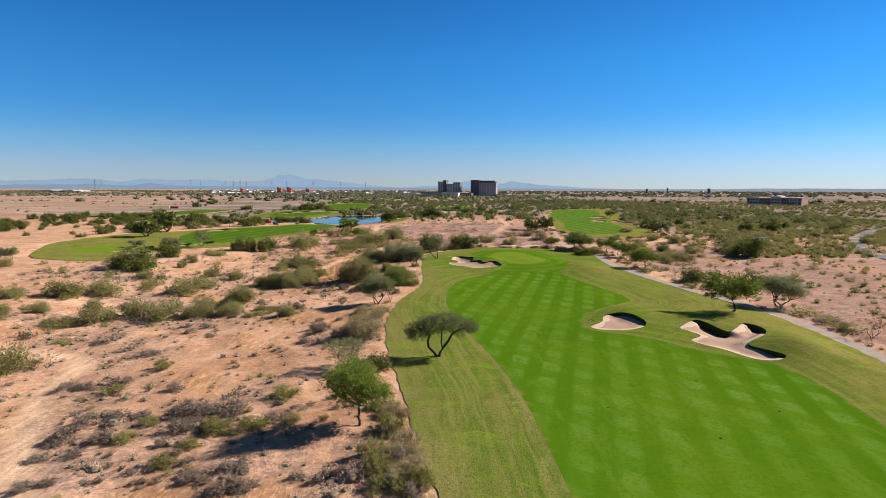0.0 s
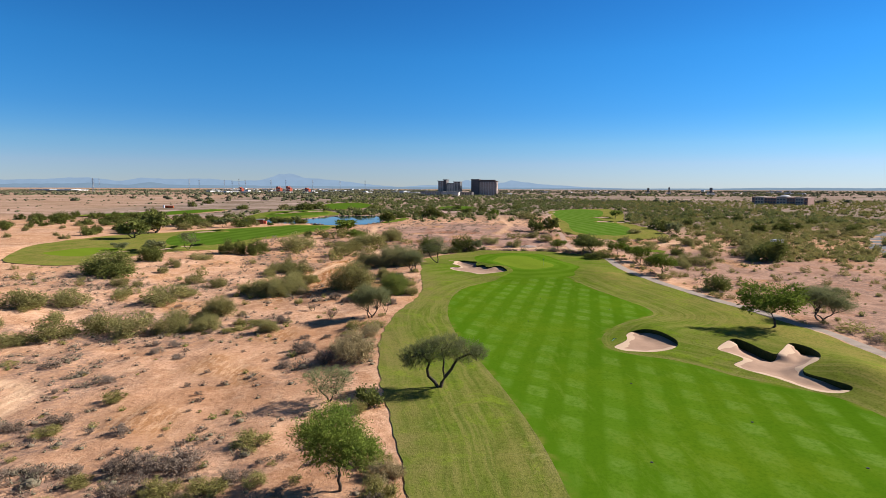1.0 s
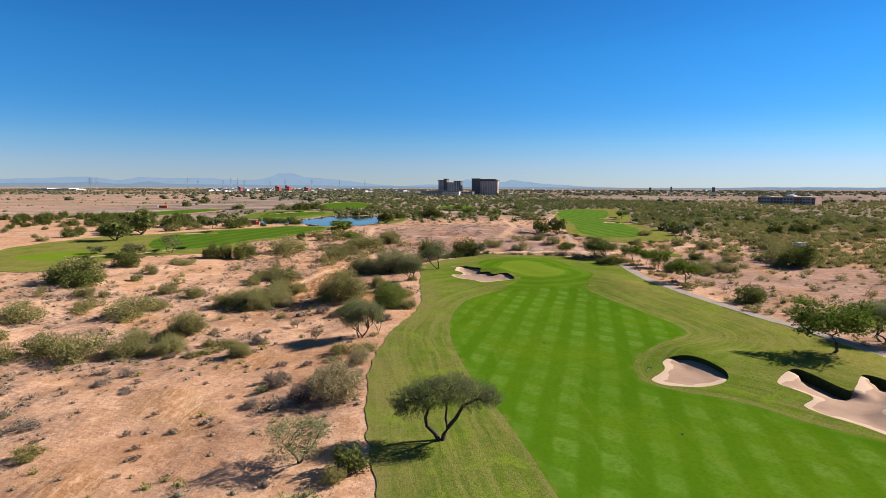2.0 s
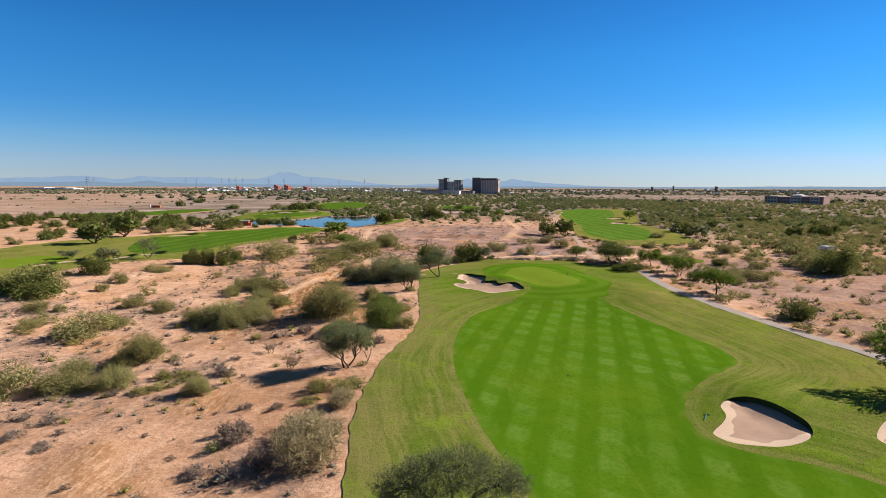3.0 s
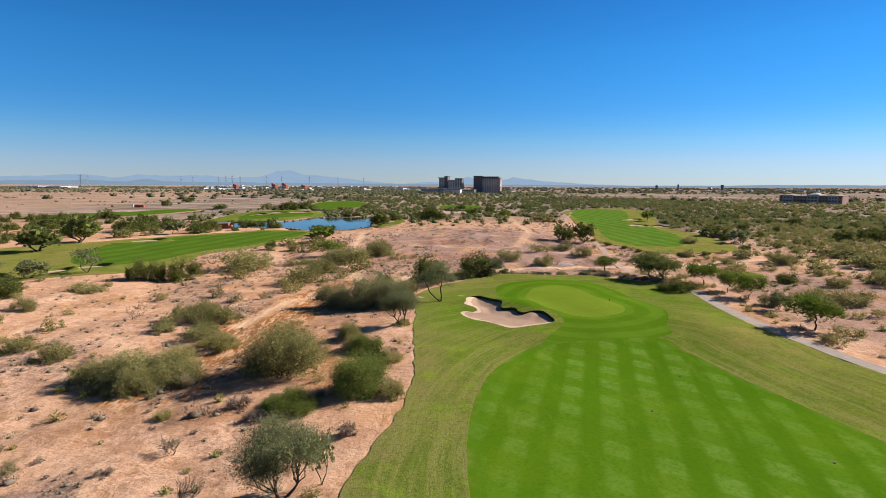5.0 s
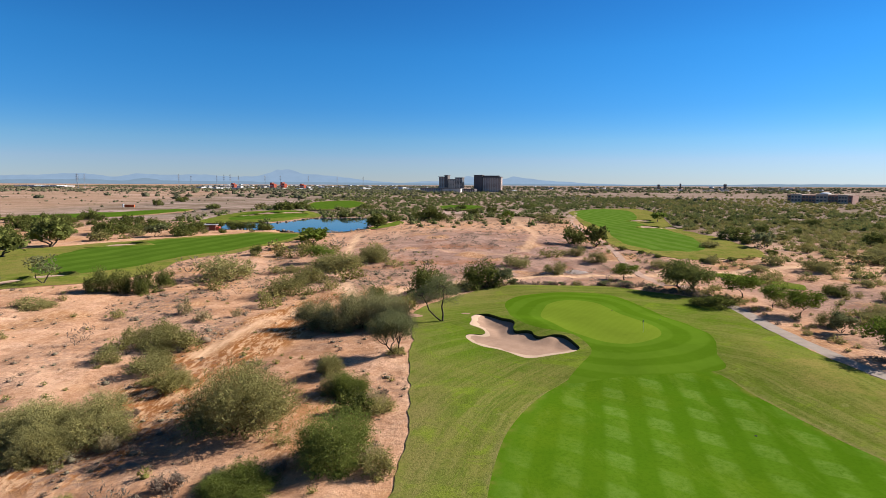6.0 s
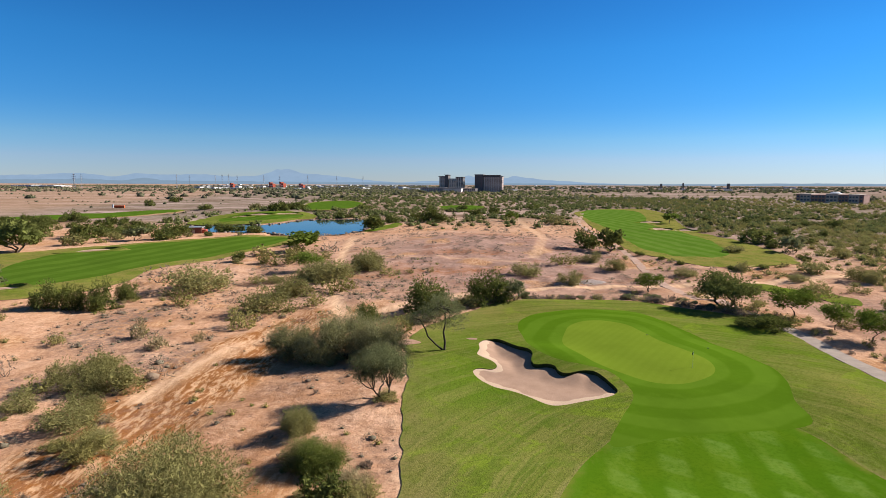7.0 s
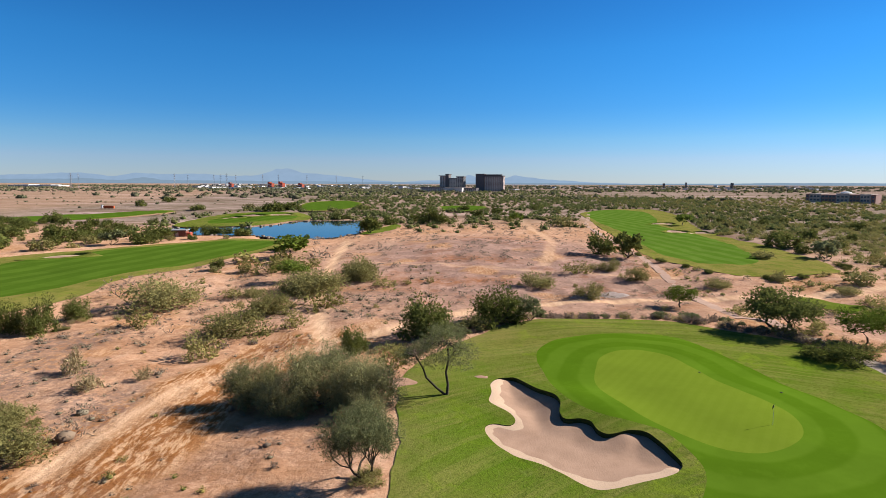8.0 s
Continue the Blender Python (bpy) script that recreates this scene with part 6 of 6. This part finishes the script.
def warehouse(w, d, h, wall):
    ob = tagged(new("warehouse"), "long low white warehouse far across the plain", "building", "warehouses on the plain")
    part("wall", box(-w / 2, w / 2, -d / 2, d / 2, -2, h, 0.1), wall, ob)
    part("roof", box(-w / 2 - 0.4, w / 2 + 0.4, -d / 2 - 0.4, d / 2 + 0.4, h + 0.02, h + 0.8), ROOF, ob)
    for i in range(int(w / 14)):
        part("door", box(-w / 2 + 4 + i * 14, -w / 2 + 8 + i * 14, -d / 2 - 0.15, -d / 2 + 0.1, 0, 4.5), TOWER_MID, ob)
    return ob


SHEDS = [warehouse(60, 40, 6, WHITE), warehouse(34, 30, 5, WHITE), warehouse(46, 26, 7, TAN), warehouse(26, 22, 9, WHITE)]
for i in range(240):
    py = br.uniform(1750, 3600)
    px = br.uniform(-0.40, -0.02) * py if i < 200 else br.uniform(0.06, 0.62) * py
    m = pose(px, py, 0, 0, 0, br.uniform(-60, -15)) @ Matrix.Diagonal((br.uniform(0.4, 1.0), 0.8, br.uniform(0.4, 1.0), 1))
    k = br.randint(4)
    if i < 4:
        SHEDS[i].matrix_basis = m
    else:
        copy_thing(SHEDS[k], m)


def silo(x, y, h, w):
    ob = tagged(new("mill_building"), "square red brick mill blocks with pale top storeys", "building", "mills on the plain")
    ob.matrix_basis = pose(x, y, 0, 0, 0, -40)
    for dx, k in ((0.0, 1.0), (w * 1.08, 0.8)):
        body = part("wall", box(dx - w / 2, dx + w / 2, -w / 2, w / 2, -1, h * k, 0.1), RED, ob)
        part("band", box(dx - w / 2 - 0.15, dx + w / 2 - 0.2, -w / 2 - 0.15, w / 2 + 0.15, h * k * 0.5, h * k * 0.62), WHITE, ob, "white painted band")
        part("roof", box(dx - w / 2 - 0.3, dx + w / 2 + 0.2, -w / 2 - 0.3, w / 2 + 0.3, h * k + 0.02, h * k + 1.0), ROOF, ob)
        for i in range(3):
            part("window", box(dx - w / 2 + 1 + i * w / 3.2, dx - w / 2 + 2.4 + i * w / 3.2, -w / 2 - 0.1, -w / 2 + 0.1, h * k * 0.2, h * k * 0.4), GLASS, body)
    return ob


silo(-585, 2080, 20, 11)
silo(-560, 2120, 21, 11)
silo(-478, 2060, 16, 10)
silo(-755, 2180, 17, 10)


def pylon():
    """A lattice power pylon with three pairs of arms."""
    ob = tagged(new("power_pylon"), "grey steel lattice power pylon", "pylon", "power line pylons")
    h, bw, tw = 46.0, 4.2, 0.9
    for sx in (-1, 1):
        for sy in (-1, 1):
            bm = bmesh.new()
            beam(bm, (sx * bw, sy * bw, -1), (sx * tw, sy * tw, h), 0.5)
            part("leg", bm, STEEL, ob)
    for k in range(7):
        z0, z1 = k * h / 7, (k + 1) * h / 7
        w0, w1 = bw + (tw - bw) * z0 / h, bw + (tw - bw) * z1 / h
        bm = bmesh.new()
        for s in (-1, 1):
            beam(bm, (-w0, s * w0, z0), (w1, s * w1, z1), 0.22)
            beam(bm, (w0, s * w0, z0), (-w1, s * w1, z1), 0.22)
        part("brace", bm, STEEL, ob)
    for z0, ln in ((30, 9), (36, 10.5), (42, 8)):
        bm = bmesh.new()
        beam(bm, (-ln, 0, z0), (ln, 0, z0), 0.6)
        beam(bm, (-ln, 0, z0), (0, 0, z0 + 2.4), 0.3)
        beam(bm, (ln, 0, z0), (0, 0, z0 + 2.4), 0.3)
        part("arm", bm, STEEL, ob)
    return ob


mast = pylon()
for i, (px, py) in enumerate(((-1120, 1870), (-1135, 1930), (-850, 1960), (-720, 2000), (-655, 1880), (-640, 2180), (-590, 2200), (-500, 2250), (-420, 2400), (-330, 2500), (-760, 2250), (-860, 2300), (-980, 2350))):
    m = pose(px, py, 0, 0, 0, 20 + 9 * (i % 3)) @ Matrix.Diagonal((0.6, 0.6, 1.0, 1))
    if i:
        copy_thing(mast, m)
    else:
        mast.matrix_basis = m

# long pale sheds at the edge of the plain
ob = tagged(new("greenhouse_row"), "long row of pale low roofs at the edge of the plain", "building")
ob.matrix_basis = pose(-1400, 2150, 0, 0, 0, -20) @ Matrix.Diagonal((0.6, 1, 0.9, 1))
for i in range(7):
    part("roof", box(i * 62 - 300, i * 62 - 242, 0, 40, 4.2, 7 + (i % 3), 0.3), WHITE, ob)
    part("wall", box(i * 62 - 299, i * 62 - 243, 1, 39, -2, 4.18), TAN, ob)

# ---- hills on the horizon ----
def hills(name, far, peaks, dip, glow, seed):
    """A ridge standing far behind everything, as one sheet with a jagged crest."""
    r = np.random.RandomState(seed)
    xs = np.arange(-4600, 4601, 14.0)
    p = np.array(peaks, float)
    top = 1.1 * np.interp(xs, p[:, 0], p[:, 1])
    k = np.ones(3) / 3
    top = np.convolve(np.pad(top, 1, "edge"), k, "valid")
    rough = sum(np.sin(xs / s + r.uniform(0, 6)) * a for s, a in ((90, 1.6), (47, 1.4), (23, 1.0), (13, 0.8)))
    top = np.maximum(top + rough * np.clip(top / 40, 0, 1), 0.5)
    n = len(xs)
    rows = [(x, far, -20.0) for x in xs] + [(x, far + 20, h * 0.45) for x, h in zip(xs, top)] + [(x, far + 40, h) for x, h in zip(xs, top)]
    faces = [(q * n + i, q * n + i + 1, (q + 1) * n + i + 1, (q + 1) * n + i) for q in (0, 1) for i in range(n - 1)]
    # self-lit, with the distance haze put into its colour
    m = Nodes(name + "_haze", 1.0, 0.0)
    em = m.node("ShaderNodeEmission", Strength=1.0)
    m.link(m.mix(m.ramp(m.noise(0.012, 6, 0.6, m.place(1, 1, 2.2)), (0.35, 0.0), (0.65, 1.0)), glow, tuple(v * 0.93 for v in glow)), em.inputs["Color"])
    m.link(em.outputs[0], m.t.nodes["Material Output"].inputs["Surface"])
    return tagged(new(name, mesh_of(name, rows, faces, m.m)), "pale blue hazy mountain range on the horizon", "", "", "structure")


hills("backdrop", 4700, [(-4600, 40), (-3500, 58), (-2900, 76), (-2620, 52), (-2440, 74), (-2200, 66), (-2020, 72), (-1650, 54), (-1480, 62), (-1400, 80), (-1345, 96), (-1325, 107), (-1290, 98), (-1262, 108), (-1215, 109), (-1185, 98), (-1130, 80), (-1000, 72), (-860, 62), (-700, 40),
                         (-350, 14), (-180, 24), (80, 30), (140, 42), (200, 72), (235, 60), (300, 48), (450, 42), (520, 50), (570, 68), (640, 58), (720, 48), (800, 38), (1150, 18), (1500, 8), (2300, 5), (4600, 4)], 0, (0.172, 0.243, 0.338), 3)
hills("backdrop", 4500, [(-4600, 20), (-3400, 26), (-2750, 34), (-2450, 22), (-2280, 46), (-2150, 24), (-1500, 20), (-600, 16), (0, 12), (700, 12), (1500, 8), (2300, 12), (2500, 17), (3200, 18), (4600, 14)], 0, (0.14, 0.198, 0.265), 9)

# ---- pin, shed and small things ----
GX, GY = 31.2, 188.2
pin = tagged(new("golf_pin"), "thin golf flagstick with a dark flag on the green", "flagstick")
pin.matrix_basis = pose(GX, GY, zat(GX, GY) + 0.05) @ Matrix.Diagonal((0.8, 0.8, 1.0, 1))
part("pole", rod(0.022, 0.016, -0.1, 2.2, 8), WHITE, pin, "slim white pole")
bm = bmesh.new()
grid = [[bm.verts.new((-0.045 * i, 0.03 * math.sin(i * 0.9), 2.17 - 0.075 * j - 0.05 * i)) for j in range(5)] for i in range(6)]
for i in range(5):
    for j in range(4):
        bm.faces.new((grid[i][j], grid[i + 1][j], grid[i + 1][j + 1], grid[i][j + 1]))
bmesh.ops.solidify(bm, geom=bm.faces[:], thickness=0.012)
part("flag", bm, GLASS, pin, "dark blue cloth flag")
part("cup", rod(0.06, 0.06, -0.1, 0.012, 14), GLASS, pin, "dark hole cup")

shed = tagged(new("pump_house"), "small red brick pump house with a flat roof by the pond", "shed")
shed.matrix_basis = pose(-121, 391, zat(-121, 391) - 0.1, 0, 0, 8) @ Matrix.Diagonal((0.8, 0.8, 0.85, 1))
part("wall", box(-4.5, 4.5, -3, 3, -0.5, 3.0, 0.03), BRICK, shed)
part("roof", box(-5, 5, -3.5, 3.5, 3.02, 3.4, 0.05), ROOF, shed, "grey flat roof")
part("door", box(-1, 0.6, -3.08, -2.95, 0, 2.1), TOWER_MID, shed)
part("annex", box(4.52, 6.6, -2.2, 2.4, -0.5, 1.9, 0.03), RED, shed, "red lean-to box")

crate = tagged(new("shipping_container"), "orange shipping container standing on the bare plain", "container")
crate.matrix_basis = pose(-297, 641, 0, 0, 0, 6) @ Matrix.Diagonal((0.55, 0.8, 0.85, 1))
part("shell", box(-8, 8, -1.3, 1.3, 0, 2.7, 0.05), ORANGE, crate)
for i in range(12):
    part("rib", box(-7.6 + 1.35 * i, -7.3 + 1.35 * i, -1.38, -1.28, 0.2, 2.5), ORANGE, crate)
tank = tagged(new("water_tank"), "upright white tank beside the container", "tank")
tank.matrix_basis = pose(-304, 643, 0) @ Matrix.Diagonal((0.5, 0.5, 0.62, 1))
part("shell", rod(1.6, 1.6, -0.2, 4.6, 18), WHITE, tank)
part("lid", rod(1.6, 0.3, 4.62, 5.3, 18), STEEL, tank)

hut = tagged(new("utility_cabinet"), "grey utility cabinet among the scrub", "cabinet")
hut.matrix_basis = pose(146, 262, zat(146, 262) - 0.1, 0, 0, 20)
part("body", box(-2.2, 2.2, -1.5, 1.5, -0.3, 2.6, 0.05), WHITE, hut)
part("roof", box(-2.4, 2.4, -1.7, 1.7, 2.62, 2.8, 0.03), ROOF, hut)


def boulder(r):
    bm = bmesh.new()
    bmesh.ops.create_icosphere(bm, subdivisions=2, radius=0.5)
    off = Vector(r.uniform(-20, 20, 3))
    for q in bm.verts:
        q.co *= 0.75 + 0.5 * noise.noise(q.co * 1.6 + off)
        q.co.z *= 0.7
    me = bpy.data.meshes.new("boulder")
    bm.to_mesh(me)
    bm.free()
    me.materials.append(ROCK)
    return me


rr = np.random.RandomState(31)
STONES = [boulder(rr) for _ in range(5)]
for i in range(150):
    q = POND[rr.randint(len(POND))] + rr.normal(0, 0.8, 2)
    s = rr.uniform(0.7, 2.2)
    ob = tagged(new("boulder", STONES[i % 5]), "tan boulder on the pond edge", "boulder", "boulders round the pond")
    ob.matrix_basis = pose(q[0], q[1], POND_Z + 0.12 * s, rr.uniform(-20, 20), 0, rr.uniform(0, 360)) @ Matrix.Diagonal((s * 1.3, s, s * 0.9, 1))

# a rake lying by the fairway bunker
COVER = plain_material("black_plastic_cover", (0.02, 0.02, 0.02), (0.035, 0.035, 0.035), 2.0, bump=0)
TEAL = plain_material("teal_fibreglass", (0.05, 0.22, 0.20), (0.07, 0.27, 0.25), 2.0, 0.5, 0.4, 0)
rake = tagged(new("bunker_rake"), "teal bunker rake lying on the grass beside the sand", "rake")
rake.matrix_basis = pose(27.4, 103.2, zat(27.4, 103.2) + 0.14, 0, 0, 58)
bm = bmesh.new()
beam(bm, (-0.9, 0, 0.03), (0.86, 0, 0.03), 0.045)
part("handle", bm, TEAL, rake)
bm = bmesh.new()
beam(bm, (0.9, -0.32, 0.03), (0.9, 0.32, 0.03), 0.06)
part("head", bm, COVER, rake, "black rake head")
for i in range(9):
    bm = bmesh.new()
    beam(bm, (0.9, -0.3 + 0.075 * i, 0.0), (0.98, -0.3 + 0.075 * i, -0.08), 0.018)
    part("tine", bm, COVER, rake)


def bare_soil(px, py, rx, ry, seed):
    """A worn place where the soil shows through the turf."""
    a = np.linspace(0, 2 * math.pi, 40, endpoint=False)
    wob = 1 + 0.16 * np.sin(2 * a + seed) + 0.09 * np.sin(5 * a + 2 * seed)
    rings = [(px, py, zat(px, py) + 0.13)]
    for k, up in ((0.5, 0.125), (0.85, 0.105), (1.0, 0.06)):
        rings += [(u, w, zat(u, w) + up) for u, w in zip(px + k * rx * np.cos(a) * wob, py + k * ry * np.sin(a) * wob)]
    n = len(a)
    faces = [(0, 1 + i, 1 + (i + 1) % n) for i in range(n)]
    faces += [(1 + q * n + i, 1 + (q + 1) * n + i, 1 + (q + 1) * n + (i + 1) % n, 1 + q * n + (i + 1) % n) for q in (0, 1) for i in range(n)]
    tagged(new("bare_soil", mesh_of("bare_soil", rings, faces, WORN)), "worn patch of bare brown soil in the turf", "", "", "structure")


WORN = plain_material("worn_soil", (0.30, 0.165, 0.105), (0.42, 0.245, 0.16), 1.5, bump=0.7, dist=0.06)
bare_soil(-8.0, 201.4, 2.6, 2.0, 1.0)
bare_soil(3.0, 203.9, 0.9, 0.7, 3.1)

# grey gravel heaps behind the green
GRAVEL = plain_material("grey_gravel", (0.30, 0.225, 0.185), (0.42, 0.325, 0.275), 3.0, bump=0.9, dist=0.1)
for px, py, pw, ph in ((30.5, 262, 7.0, 1.0), (38.5, 266, 9.0, 0.9)):
    bm = bmesh.new()
    bmesh.ops.create_grid(bm, x_segments=16, y_segments=12, size=1.0)
    for q in bm.verts:
        f = max(0.0, 1 - q.co.length ** 2)
        q.co = Vector((q.co.x * pw / 2, q.co.y * pw / 3, ph * f * (0.8 + 0.5 * noise.noise(q.co * 2.5 + Vector((px, py, 0)))) - 0.12))
    me = bpy.data.meshes.new("gravel_heap")
    bm.to_mesh(me)
    bm.free()
    me.materials.append(GRAVEL)
    me.shade_smooth()
    ob = tagged(new("gravel_heap", me), "low heap of grey gravel on the desert soil", "gravel heap")
    ob.matrix_basis = pose(px, py, zat(px, py))
# small sprinkler covers on the mown grass
for i, (px, py) in enumerate(((30.6, 203.5), (37.5, 197.5), (22.0, 140.0), (30.0, 152.0), (34.0, 128.0), (16.0, 118.0), (24.0, 84.0), (33.0, 72.0), (19.0, 63.0), (38.0, 62.0), (28.0, 55.0))):
    ob = tagged(new("sprinkler_cover"), "round black sprinkler cover set in the grass", "sprinkler", "sprinkler covers")
    ob.matrix_basis = pose(px, py, zat(px, py) + 0.08)
    part("lid", rod(0.10, 0.09, -0.05, 0.05, 12), COVER, ob)
    part("ring", rod(0.15, 0.14, -0.05, 0.03, 12), COVER, ob)
